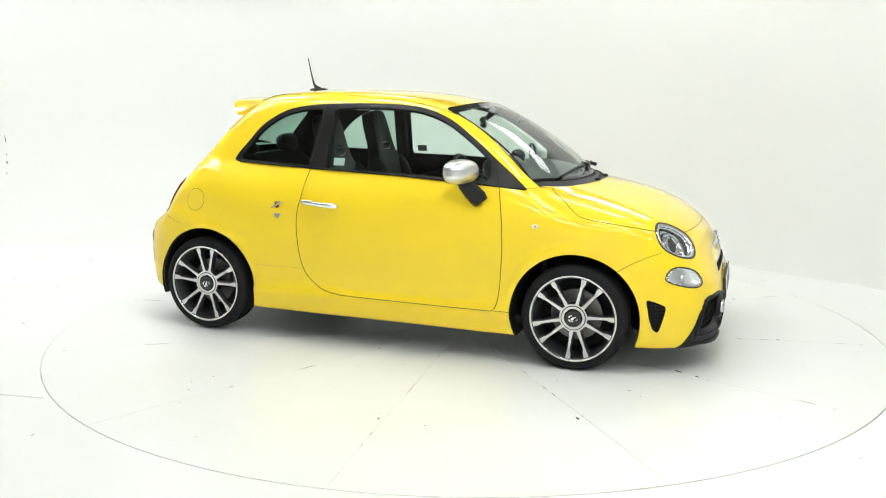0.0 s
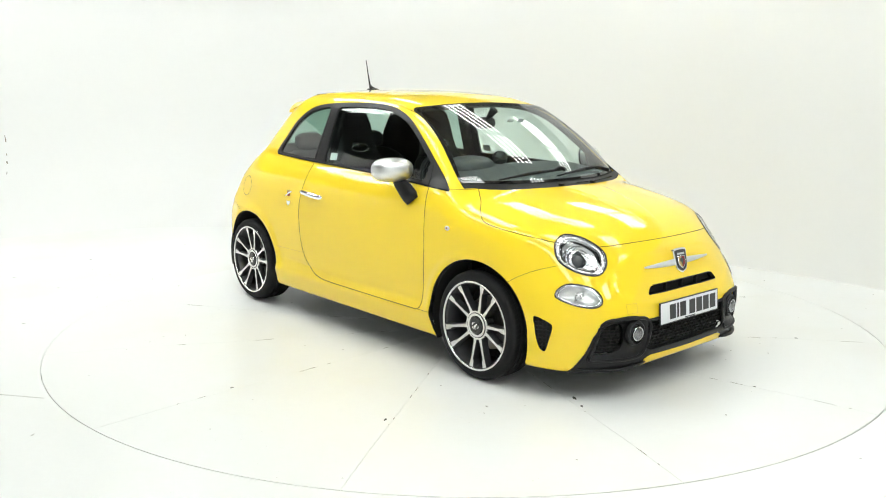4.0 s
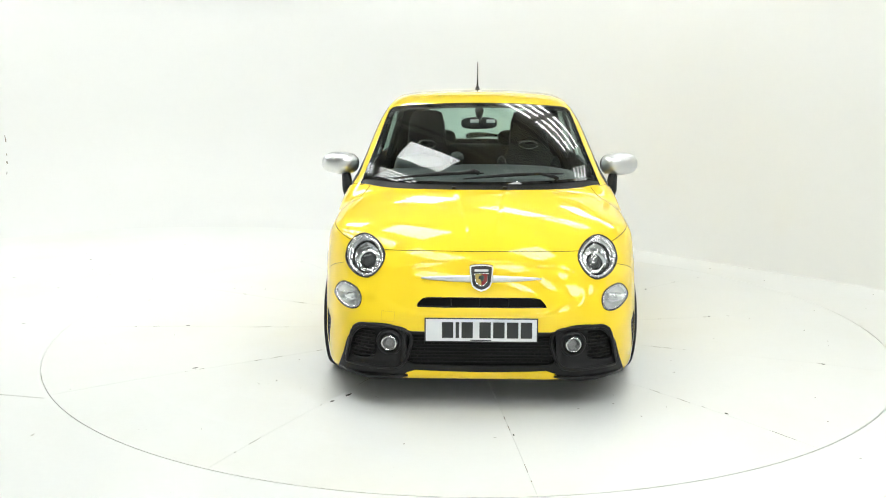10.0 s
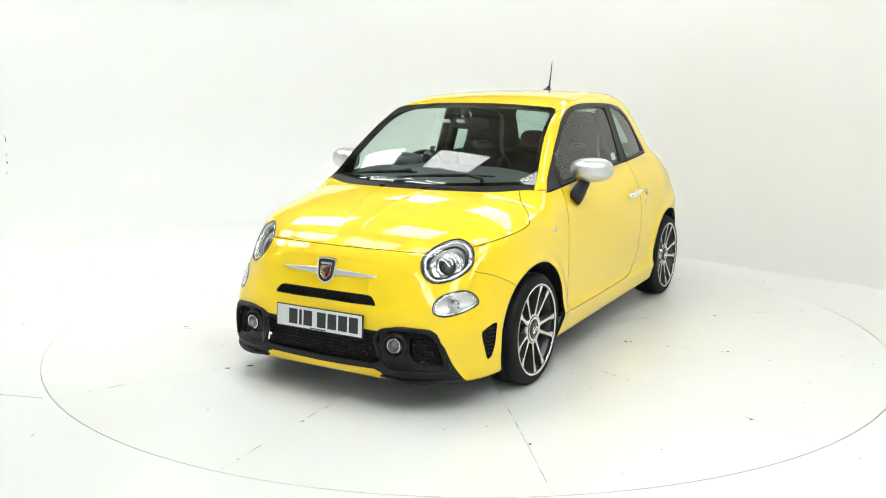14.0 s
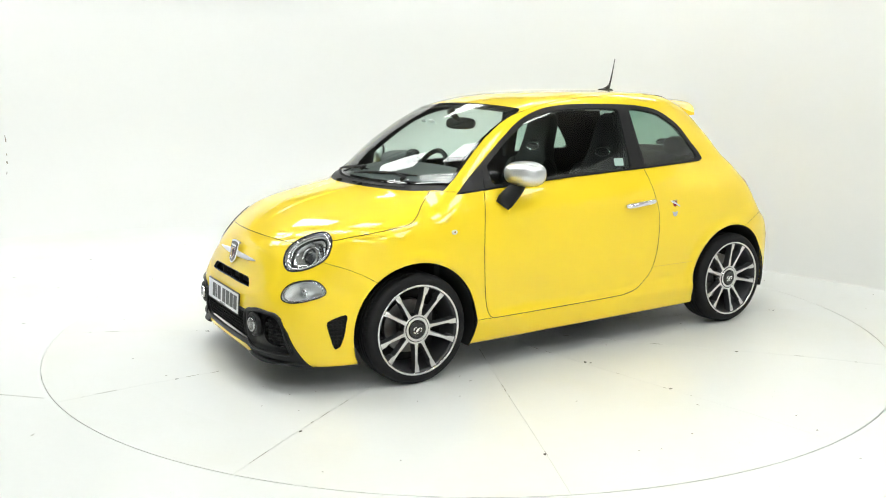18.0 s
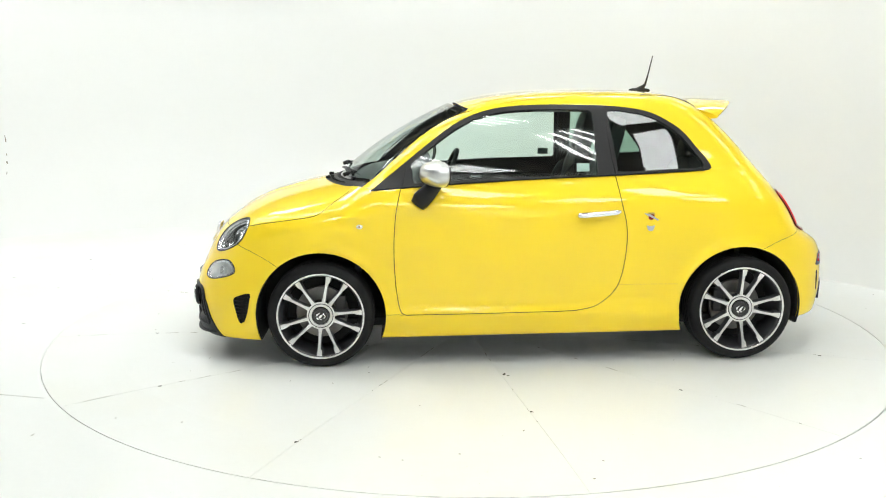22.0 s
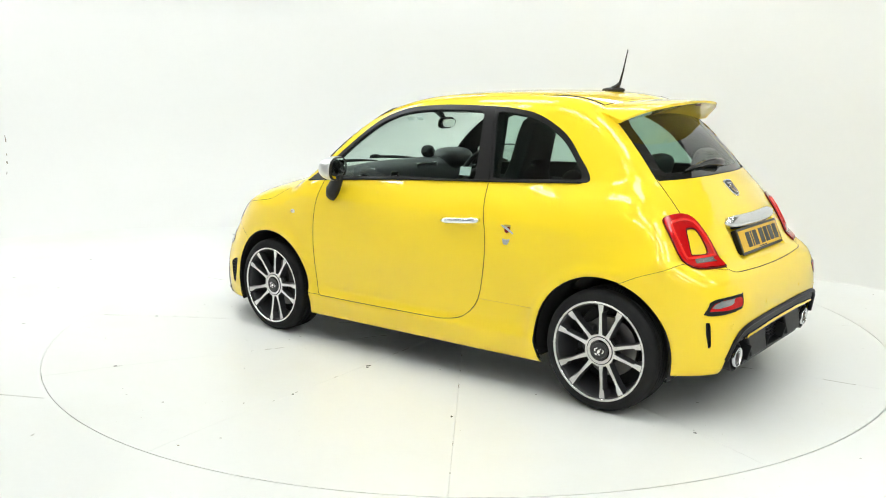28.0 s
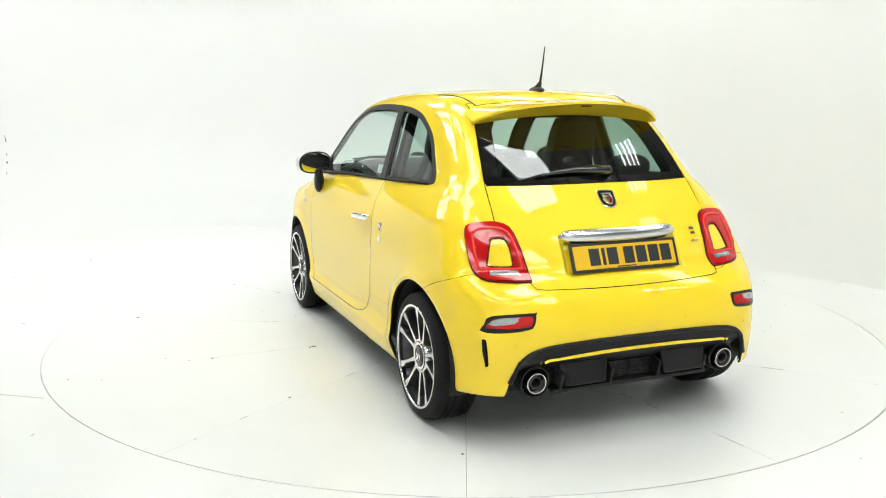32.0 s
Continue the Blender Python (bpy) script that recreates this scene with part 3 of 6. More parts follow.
front_half = lambda p: p[:, 0] > .1
REGIONS = [
    ("front_fender", roi(front_half, lambda p: np.max([DOOR_FRONT(p[:, 2]) - p[:, 0], .272 - p[:, 2], p[:, 2] - .943], 0))),
    ("door", seen_side(DOOR)),
    ("front_bumper", roi(lambda p: p[:, 0] > 1.2, lambda p: np.maximum(p[:, 2] - BUMPER_F(p[:, 0]), 1.36 - p[:, 0]))),
    ("hood", roi(front_half, lambda p: np.maximum(HOOD_LINE(p[:, 0]) - p[:, 2], 1.167 - .54 * p[:, 1] ** 2 - p[:, 0]))),
    ("rear_bumper", roi(lambda p: p[:, 0] < -1.1, lambda p: np.maximum(p[:, 2] - BUMPER_R(p[:, 0]), p[:, 0] + 1.20))),
    ("tailgate", seen_end(GATE, -1)),
    ("roof", roi(lambda p: p[:, 2] > 1.28, lambda p: np.max([np.abs(p[:, 1]) - ROOF_SIDE(p[:, 0]), -.93 - p[:, 0], 1.3 - p[:, 2]], 0))),
    ("fuel_flap", roi(lambda p: (p[:, 1] < -.5) & (np.hypot(p[:, 0] + 1.21, p[:, 2] - .80) < .15), lambda p: np.hypot(p[:, 0] + 1.21, p[:, 2] - .80) - .066)),
    ("screen_surround", roi(front_half, screen_zone)),
    ("cowl", roi(front_half, lambda p: np.maximum(screen_zone(p), 1.105 - .47 * p[:, 1] ** 2 - p[:, 0]))),
    ("windscreen", roi(front_half, lambda p: np.maximum(screen_zone(p, .013), p[:, 0] - 1.085 + .47 * p[:, 1] ** 2))),
    ("window_trim", seen_side(DLO)),
    ("door_glass", seen_side(DOOR_GLASS)),
    ("quarter_glass", seen_side(QUARTER_GLASS)),
    ("headlight", seen_end(HEADLAMP, 1)),
    ("running_light", seen_end(RUNNING_LAMP, 1)),
    ("intake_surround", seen_end(INTAKE, 1)),
    ("side_intake", seen_end(SIDE_MESH, 1)),
    ("mid_intake", seen_end(MID_MESH, 1)),
    ("front_lip", seen_end(LIP, 1)),
    ("nose_slot", seen_end(SLOT, 1)),
    ("side_vent", seen_side(SIDE_VENT)),
    ("tail_light", seen_end(TAIL_LAMP, -1)),
    ("lamp_insert", seen_end(LAMP_INSERT, -1)),
    ("reversing_lens", seen_end(REVERSE, -1)),
    ("rear_fog_light", seen_end(REAR_FOG, -1)),
    ("fog_red", seen_end(FOG_RED, -1)),
    ("fog_clear", seen_end(FOG_CLEAR, -1)),
    ("rear_slit", seen_end(SLIT, -1)),
    ("diffuser", seen_end(DIFFUSER_EDGE, -1)),
    ("diffuser_strip", seen_end(DIFFUSER_STRIP, -1)),
    ("rear_glass_edge", seen_end(REAR_GLASS, -1)),
    ("rear_glass", seen_end(REAR_PANE, -1)),
    ("wheel_opening", roi(lambda p: (np.abs(p[:, 1]) > .40) & (p[:, 2] < .70), lambda p: opening(p) - .007)),
    ("underside", roi(lambda p: p[:, 2] < .30, lambda p: p[:, 2] - FLOOR(p[:, 0]) - .005)),
]

SKIN_P, SKIN_Q = skin(.0125)
_ok = np.abs(body(*SKIN_P.T)) < .004
SKIN_Q = SKIN_Q[_ok[SKIN_Q].all(1)]
_pin, _diag = np.zeros(len(SKIN_P), bool), np.zeros(len(SKIN_Q), int)
for _name, _g in REGIONS:
    SKIN_P = cut(SKIN_P, SKIN_Q, _pin, _diag, _g)
SKIN_N = slope(body, SKIN_P)
SKIN_N /= np.maximum(np.linalg.norm(SKIN_N, axis=1, keepdims=True), 1e-6)
SKIN_T = np.concatenate([np.where(_diag[:, None] == 0, SKIN_Q[:, [0, 1, 2]], SKIN_Q[:, [0, 1, 3]]), np.where(_diag[:, None] == 0, SKIN_Q[:, [0, 2, 3]], SKIN_Q[:, [1, 2, 3]])])
_c = SKIN_P[SKIN_T].mean(1)
SKIN_L = np.full(len(SKIN_T), -1)
for _i, (_name, _g) in enumerate(REGIONS):
    SKIN_L[_g(_c) < 0] = _i
SKIN_SIDE = np.sign(_c[:, 1])
NAMES = {n: i for i, (n, _) in enumerate(REGIONS)}


def choose(name, side=0):
    i = -1 if name == "side_panel" else NAMES[name]
    return (SKIN_L == i) & ((SKIN_SIDE == side) if side else True)


def patch(name, tris, material, lift=0.0, gap=.0025, flange=.010, shape=None):
    """A panel from triangles of the skin: drawn in a little from its seam, with a turned-in edge, coloured dark on
    yellow panels.
    """
    used, inv = np.unique(tris, return_inverse=True)
    t = inv.reshape(-1, 3)
    p, n = SKIN_P[used].copy(), SKIN_N[used].copy()
    e = np.concatenate([t[:, [0, 1]], t[:, [1, 2]], t[:, [2, 0]]])
    third = np.concatenate([t[:, 2], t[:, 0], t[:, 1]])
    key = np.sort(e, 1)
    _, first, count = np.unique(key, axis=0, return_index=True, return_counts=True)
    b = first[count == 1]
    edge, opp = e[b], third[b]
    d = p[edge[:, 1]] - p[edge[:, 0]]
    inward = p[opp] - p[edge[:, 0]]
    inward -= d * ((inward * d).sum(1) / np.maximum((d * d).sum(1), 1e-12))[:, None]
    inward /= np.maximum(np.linalg.norm(inward, axis=1, keepdims=True), 1e-9)
    acc = np.zeros_like(p)
    np.add.at(acc, edge[:, 0], inward)
    np.add.at(acc, edge[:, 1], inward)
    size = np.linalg.norm(acc, axis=1, keepdims=True)
    acc = np.where(size > 1e-6, acc / np.maximum(size, 1e-6), 0)
    if shape:
        p = shape(p, n, used)
        p, n = p if isinstance(p, tuple) else (p, n)
    p = p + acc * gap + n * lift
    faces = [t]
    if flange:
        rim = np.unique(edge)
        where = np.full(len(p), -1)
        where[rim] = len(p) + np.arange(len(rim))
        twice = np.full(len(p), -1)
        twice[rim] = len(p) + len(rim) + np.arange(len(rim))
        out = n[rim] * .4 - acc[rim]
        out /= np.maximum(np.linalg.norm(out, axis=1, keepdims=True), 1e-6)
        q0, q1 = p[rim], p[rim] - n[rim] * flange
        p, n = np.concatenate([p, q0, q1]), np.concatenate([n, out, out])
        a, c = where[edge[:, 0]], where[edge[:, 1]]
        a2, c2 = twice[edge[:, 0]], twice[edge[:, 1]]
        faces += [np.stack([c, a, a2], 1), np.stack([c, a2, c2], 1)]
    # Yellow panels get near-black edge faces: shade of the gaps put into colour.
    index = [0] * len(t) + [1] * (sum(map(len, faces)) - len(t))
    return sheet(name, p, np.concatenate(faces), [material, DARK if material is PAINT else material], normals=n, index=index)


def taut(axis, tris):
    """A pane's own even bend: a low polynomial through these triangles of the skin, with its normals."""
    own = SKIN_P[np.unique(tris)]
    own = own[own[:, 2] > (1.045 if axis == 1 else 0)]

    def f(p, n, used):
        a, b = [k for k in range(3) if k != axis]
        mu, mv = (0.0 if axis == 0 else own[:, a].mean()), own[:, b].mean()

        def terms(u, v):
            return np.stack([np.ones_like(u), v, v * v, u * u, u * u * v, u ** 4] if axis == 0 else [np.ones_like(u), u, v, u * u, u * v, v * v, v ** 3, v ** 4], 1)
        u, v = p[:, a] - mu, p[:, b] - mv
        bow = .12 if axis == 1 else 0.0
        c = np.linalg.lstsq(terms(own[:, a] - mu, own[:, b] - mv), own[:, axis], rcond=None)[0]
        q, e = p.copy(), 1e-4
        q[:, axis] = terms(u, v) @ c - bow * np.sign(n[:, axis].mean()) * (v * v - .012)
        m = np.empty_like(n)
        m[:, a] = -(terms(u + e, v) - terms(u - e, v)) @ c / (2 * e)
        m[:, b] = -(terms(u, v + e) - terms(u, v - e)) @ c / (2 * e) + 2 * bow * np.sign(n[:, axis].mean()) * v
        m[:, axis] = 1
        m *= np.sign(n[:, axis].mean()) / np.linalg.norm(m, axis=1, keepdims=True)
        return q, m
    return f


def flat_normals(me):
    me.normals_split_custom_set_from_vertices([(0, 0, 0)] * len(me.vertices))
    return me


car = tagged(new("car"), "bright yellow three-door hatchback with black lower bumpers standing on the turntable", "car")
SIDES = ((1, "left"), (-1, "right"))
for _s, _w in SIDES:
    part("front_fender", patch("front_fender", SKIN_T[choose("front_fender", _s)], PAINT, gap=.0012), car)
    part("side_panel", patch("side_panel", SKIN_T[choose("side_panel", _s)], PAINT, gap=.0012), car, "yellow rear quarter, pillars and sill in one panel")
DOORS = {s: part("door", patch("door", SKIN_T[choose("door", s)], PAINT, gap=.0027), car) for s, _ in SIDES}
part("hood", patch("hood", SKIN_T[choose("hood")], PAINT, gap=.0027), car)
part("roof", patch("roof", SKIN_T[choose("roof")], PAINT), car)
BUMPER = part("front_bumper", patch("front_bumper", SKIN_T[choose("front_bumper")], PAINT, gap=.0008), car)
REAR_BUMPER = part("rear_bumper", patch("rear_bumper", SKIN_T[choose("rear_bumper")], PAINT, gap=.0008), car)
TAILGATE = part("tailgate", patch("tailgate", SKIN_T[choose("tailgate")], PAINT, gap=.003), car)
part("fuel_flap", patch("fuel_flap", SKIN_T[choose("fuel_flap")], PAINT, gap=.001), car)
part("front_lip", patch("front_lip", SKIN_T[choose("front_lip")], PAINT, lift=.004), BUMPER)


def pods(p, n, used):
    """The surround stands up as a rounded band along its edge and sinks inside, at both ends."""
    s = -outline(INTAKE)(np.abs(p[:, 1]), p[:, 2])
    into = .022 * blend(s, .010, .030) * blend(np.abs(p[:, 1]), .36, .40) * blend(p[:, 2], .185, .215)
    return p - np.array([1.0, 0, 0]) * into[:, None]


part("intake_surround", flat_normals(patch("intake_surround", SKIN_T[choose("intake_surround")], BLACK, lift=.005, gap=.001, shape=pods)), BUMPER, "black plastic surround of the lower intakes")
part("cowl", patch("cowl", SKIN_T[choose("cowl")], BLACK, lift=-.004), car, "black plastic cowl below the windscreen")
SCREEN_BEND = taut(0, SKIN_T[choose("windscreen") | choose("screen_surround")])
REAR_BEND = taut(0, SKIN_T[choose("rear_glass") | choose("rear_glass_edge")])
WINDSCREEN = part("windscreen", patch("windscreen", SKIN_T[choose("windscreen")], GLASS, gap=0, flange=0, lift=-.002, shape=SCREEN_BEND), car)
part("screen_surround", patch("screen_surround", SKIN_T[choose("screen_surround")], GLOSS, lift=-.002, gap=.001, flange=.004, shape=SCREEN_BEND), WINDSCREEN, "black edge band of the windscreen")
part("rear_window", patch("rear_window", SKIN_T[choose("rear_glass")], PRIVACY, gap=0, flange=0, lift=-.002, shape=REAR_BEND), TAILGATE, "dark tinted rear window")
part("rear_window_edge", patch("rear_window_edge", SKIN_T[choose("rear_glass_edge")], GLOSS, lift=-.002, gap=.001, flange=.004, shape=REAR_BEND), TAILGATE)
for _s, _w in SIDES:
    part("window_trim", patch("window_trim", SKIN_T[choose("window_trim", _s)], TRIM, lift=.002, gap=.0008, flange=.012), car, "satin black window surround and pillar trim")
    part("door_window", patch("door_window", SKIN_T[choose("door_glass", _s)], GLASS, gap=0, flange=0, lift=-.004, shape=taut(1, SKIN_T[choose("door_glass", _s)])), DOORS[_s], "green tinted door window")
    part("quarter_window", patch("quarter_window", SKIN_T[choose("quarter_glass", _s)], PRIVACY, gap=0, flange=0, lift=-.004, shape=taut(1, SKIN_T[choose("quarter_glass", _s)])), car, "dark tinted rear side window")

# what shows inside the seams and round the cabin: a dark inner shell, its black also standing in for seam shade
_inner = np.isin(SKIN_L, [-1] + [NAMES[n] for n in ("front_fender", "door", "hood", "front_bumper", "rear_bumper", "tailgate", "roof", "fuel_flap", "window_trim", "cowl", "screen_surround", "rear_glass_edge", "tail_light", "lamp_insert", "reversing_lens", "rear_fog_light", "fog_red", "fog_clear")])
_roofish = _inner & (_c[:, 2] > 1.36) & (_c[:, 0] > -1.0) & (_c[:, 0] < .32)
part("inner_shell", patch("inner_shell", SKIN_T[_inner & ~_roofish], LINING, lift=-.016, gap=-.004, flange=0), car, "black cabin lining and dark backing of the seams")
part("headliner", patch("headliner", SKIN_T[_roofish], HEADLINER, lift=-.018, gap=-.006, flange=0), car, "pale grey headliner")


# ---- lamps and grilles, set into the openings of the skin ----
def dish(name, depth):
    """Sinks a region of the skin below its rim."""
    g = REGIONS[NAMES[name]][1]

    def f(p, n, used):
        s = np.clip(-g(p), 0, None)
        top = {q: max(1e-4, s[np.sign(p[:, 1]) == q].max(initial=1e-4)) for q in (-1, 1)}
        s = s / np.where(p[:, 1] > 0, top[1], top[-1])
        m = np.empty_like(n)
        for q in (-1, 1):
            a = (p[:, 1] > 0) == (q > 0)
            if a.any():
                m[a] = n[a].mean(0)
        m /= np.linalg.norm(m, axis=1, keepdims=True)
        return p - m * (depth * (1 - (1 - s) ** 3))[:, None]
    return f


def sunk(name, depth):
    return lambda p, n, used: p - np.array([1.0, 0, 0]) * depth if p[:, 0].mean() > 0 else p + np.array([1.0, 0, 0]) * depth


def middle(name, s):
    t = SKIN_T[choose(name, s)]
    p, n = SKIN_P[t].mean((0, 1)), SKIN_N[t].mean((0, 1))
    return Vector(p), Vector(n).normalized()


def lattice(name, poly, rows, step, thin, end, parent, material, deep=.010, back=.004, brick=True):
    """Bars across an opening: level bars, with short staggered uprights between."""
    g, a = outline(poly), np.array(poly)
    z0, z1 = a[:, 1].min(), a[:, 1].max()
    y1 = a[:, 0].max()
    verts, faces = [], []

    def bar(ya, za, yb, zb, half):
        x = reach(0, end, [ya, yb], [za, zb]) - end * back
        u = (0, half) if abs(ya - yb) > abs(za - zb) else (half, 0)
        k = len(verts)
        for y, z, xx in ((ya, za, x[0]), (yb, zb, x[1])):
            for d in (0, -end * deep):
                for q in (-1, 1):
                    verts.append((xx + d, y + u[0] * q, z + u[1] * q))
        for q in ((0, 1, 5, 4), (2, 6, 7, 3), (0, 4, 6, 2), (1, 3, 7, 5), (0, 2, 3, 1), (4, 5, 7, 6)):
            faces.append([k + i for i in q])
    zs = np.linspace(z0, z1, rows + 2)[1:-1]
    for side in (1, -1):
        if side < 0 and a[:, 0].min() < 0:
            continue
        ys = np.arange(-y1 if a[:, 0].min() < 0 else a[:, 0].min(), y1, step)
        for r, z in enumerate(zs):
            for i, (ya, yb) in enumerate(zip(ys[:-1], ys[1:])):
                if g(np.abs(np.array([ya, yb])), np.array([z, z])).max() < -.002:
                    bar(side * ya, z, side * yb, z, thin)
                if brick and (i + r) % 2 == 0 and r + 1 < len(zs) and g(np.abs(np.array([ya, ya])), np.array([z, zs[r + 1]])).max() < -.002:
                    bar(side * ya, z, side * ya, zs[r + 1], thin)
    return tagged(part(name, sheet(name, verts, faces, material, smooth=False), parent), "fine black plastic mesh", kind="stuff")


for _s, _w in SIDES:
    lamp = part("headlight", flat_normals(patch("headlight", SKIN_T[choose("headlight", _s)], DIM, gap=.0, flange=0, shape=dish("headlight", .055))), car, "round headlight with chrome rings and projector lens")
    part("lamp_cover", patch("lamp_cover", SKIN_T[choose("headlight", _s)], CLEAR, gap=.002, flange=0, lift=.002), lamp, "clear headlight cover")
    at, n = middle("headlight", _s)
    ahead = (n + Vector((.6, 0, 0))).normalized()
    rim = [Vector((float(reach(0, 1, _s * y, z)[0]), _s * y, z)) for y, z in HEADLAMP[::2]]
    part("lamp_rim", rod("lamp_rim", rim + rim[:2], .0045, GLOSS, 6), lamp, "thin black rim")
    inset = [at + (q - at) * .87 - n * .008 for q in rim]
    part("bezel", rod("bezel", inset + inset[:2], .0095, REFLECTOR, 10, .8), lamp, "chrome bezel ring")
    inner = [at + (q - at) * .72 - n * .024 for q in rim]
    # A black rod stands in for the shaded gap between the chrome rings.
    part("shadow_ring", rod("shadow_ring", inner + inner[:2], .006, GLOSS, 8), lamp, "black shadow ring")
    m = facing(at - n * .060 + Vector((-.004, 0, -.010)), ahead)
    part("projector", lathe("projector", [(.0, .046), (.014, .045), (.029, .038), (.038, .029), (.041, .018)], m, LENS, 32), lamp, "dark glass projector lens")
    part("projector_ring", lathe("projector_ring", [(.040, .02), (.042, .030), (.047, .034), (.056, .030), (.061, .014), (.062, -.01), (.046, -.02), (.0, -.022)], m, REFLECTOR, 40), lamp, "chrome projector shroud")
    part("lamp_guide", lathe("lamp_guide", [(.067, .012), (.070, .020), (.075, .020), (.078, .010), (.072, .004)], m, SATIN, 48, True), lamp, "silver light guide ring")
    for k in range(7):
        a = radians(52 + 76 * k / 6)
        part("reflector_rib", block("reflector_rib", (.004, .014, .004), m @ Vector((.073 * math.cos(a), .073 * math.sin(a), .024)), CHROME, .001), lamp)
    low = part("running_light", flat_normals(patch("running_light", SKIN_T[choose("running_light", _s)], RUNNING_BOWL, gap=0, flange=0, shape=dish("running_light", .045))), car, "oval running light below the headlight")
    part("lamp_cover", patch("lamp_cover", SKIN_T[choose("running_light", _s)], CLEAR, gap=.001, flange=0, lift=.003), low, "clear cover")
    at, n = middle("running_light", _s)
    ring = [Vector((float(reach(0, 1, _s * y, z)[0]), _s * y, z)) for y, z in RUNNING_LAMP[::2]]
    part("lamp_rim", rod("lamp_rim", ring + ring[:2], .0035, GLOSS, 6), low)
    ring = [at + (q - at) * .88 - n * .005 for q in ring]
    part("bezel", rod("bezel", ring + ring[:2], .0055, REFLECTOR, 8), low, "chrome bezel ring")
    part("bulb_shroud", pillow("bulb_shroud", at - n * .026, (.018, .030, .026), SATIN, 2.2), low)
    part("fin", block("fin", (.006, .07, .006), at - n * .012 + Vector((0, 0, .018)), SATIN, .002), low)
    part("fin", block("fin", (.006, .08, .006), at - n * .012 + Vector((0, 0, -.016)), SATIN, .002), low)
    # lower intake: sunk mesh pocket, round fog light with its collar
    pocket = part("side_intake", flat_normals(patch("side_intake", SKIN_T[choose("side_intake", _s)], DARK, gap=-.001, flange=0, shape=sunk("side_intake", .040))), BUMPER, "dark recess behind the mesh")
    p0 = Vector((float(reach(0, 1, _s * .424, .311)[0]), _s * .424, .311))
    m = facing(p0 + Vector((.007, 0, 0)), (1, _s * .10, -.02))
    part("fog_light_collar", lathe("fog_light_collar", [(.064, -.016), (.060, -.002), (.052, .004), (.045, .001), (.040, -.008), (.037, -.014)], m, BLACK, 40), BUMPER, "black collar round the fog light")
    fog = part("fog_light", lathe("fog_light", [(.037, -.012), (.036, .004), (.033, .010), (.029, .010), (.027, .002), (.018, -.008), (.0, -.012)], m, FOG_BOWL, 36), BUMPER, "small round chrome-ringed fog light")
    part("fog_ring", lathe("fog_ring", [(.037, .002), (.036, .010), (.033, .013), (.030, .011), (.029, .004)], m, SATIN, 36, True), fog, "satin silver ring")
    part("lamp_cover", lathe("lamp_cover", [(.030, .008), (.018, .013), (.0, .015)], m, CLEAR, 28), fog)
    POD = spline([(.640, .193), (.633, .233), (.621, .292), (.605, .350), (.588, .372), (.554, .386), (.461, .386), (.367, .378), (.331, .354), (.322, .323), (.333, .274), (.354, .223), (.388, .191), (.461, .185), (.538, .188), (.615, .188)], 3)
    ring = [Vector((float(reach(0, 1, _s * y, z)[0]) + .004, _s * y, z)) for y, z in POD]
    part("pod_rim", rod("pod_rim", ring + ring[:2], .0085, BLACK, 8), BUMPER, "raised black rim round the fog light pod")
    vent = part("side_vent", flat_normals(patch("side_vent", SKIN_T[choose("side_vent", _s)], DARK, gap=-.001, flange=0, shape=lambda p, n, u: p - np.array([0, 1.0, 0]) * np.sign(p[:, 1:2]) * .02)), BUMPER, "black side vent")
    for k in range(7):
        z = .245 + .019 * k
        xs_ = [x for x in np.linspace(1.53, 1.63, 41) if outline(SIDE_VENT)(np.array([x]), np.array([z]))[0] < -.003]
        if len(xs_) > 1:
            pts = [Vector((x, float(reach(1, _s, x, z)[0]) - _s * .006, z)) for x in (xs_[0], (xs_[0] + xs_[-1]) / 2, xs_[-1])]
            part("slat", rod("slat", pts, .0028, BLACK, 6), vent)
    for k in range(3):
        x = 1.555 + .02 * k
        zs_ = [z for z in np.linspace(.22, .38, 41) if outline(SIDE_VENT)(np.array([x]), np.array([z]))[0] < -.003]
        pts = [Vector((x, float(reach(1, _s, x, z)[0]) - _s * .006, z)) for z in (zs_[0], zs_[-1])]
        part("slat", rod("slat", pts, .0024, BLACK, 6), vent)
    # chin under the fog light
    pts = []
    for y in np.linspace(.34, .672, 9):
        pts.append(Vector((float(reach(0, 1, _s * y, .158)[0]) + .004, _s * y, .151 - .012 * math.sin((y - .34) / .332 * math.pi))))
    part("chin", rod("chin", pts, [.008, .012, .014, .016, .016, .015, .013, .010, .007], BLACK, 10, .7), BUMPER, "black lower chin of the bumper")
    # rear lamps
    tail = part("tail_light", patch("tail_light", SKIN_T[choose("tail_light", _s)], RED, lift=.009, gap=.002, flange=.02), car, "red rear light ring round a body-coloured insert")
    part("lamp_insert", patch("lamp_insert", SKIN_T[choose("lamp_insert", _s)], PAINT, lift=.003, gap=.001), tail, "yellow painted insert")
    part("reversing_lens", patch("reversing_lens", SKIN_T[choose("reversing_lens", _s)], REVERSE_LENS, lift=.010, gap=.0, flange=.01), tail, "silvery clear reversing lens")
    for k in range(5):
        y = .512 + .022 * k
        x = float(reach(0, -1, _s * y, .715)[0])
        part("rib", block("rib", (.006, .006, .016), (x - .011, _s * y, .715), CLEAR, .002), tail)
    ring = [Vector((float(reach(0, -1, _s * y, z)[0]) - .006, _s * y, z)) for y, z in TAIL_LAMP[::2]]
    part("lamp_rim", rod("lamp_rim", ring + ring[:2], .0042, RED_DARK, 6), tail, "dark red outer rim")
    mid_y, mid_z = np.array(TAIL_LAMP).mean(0)
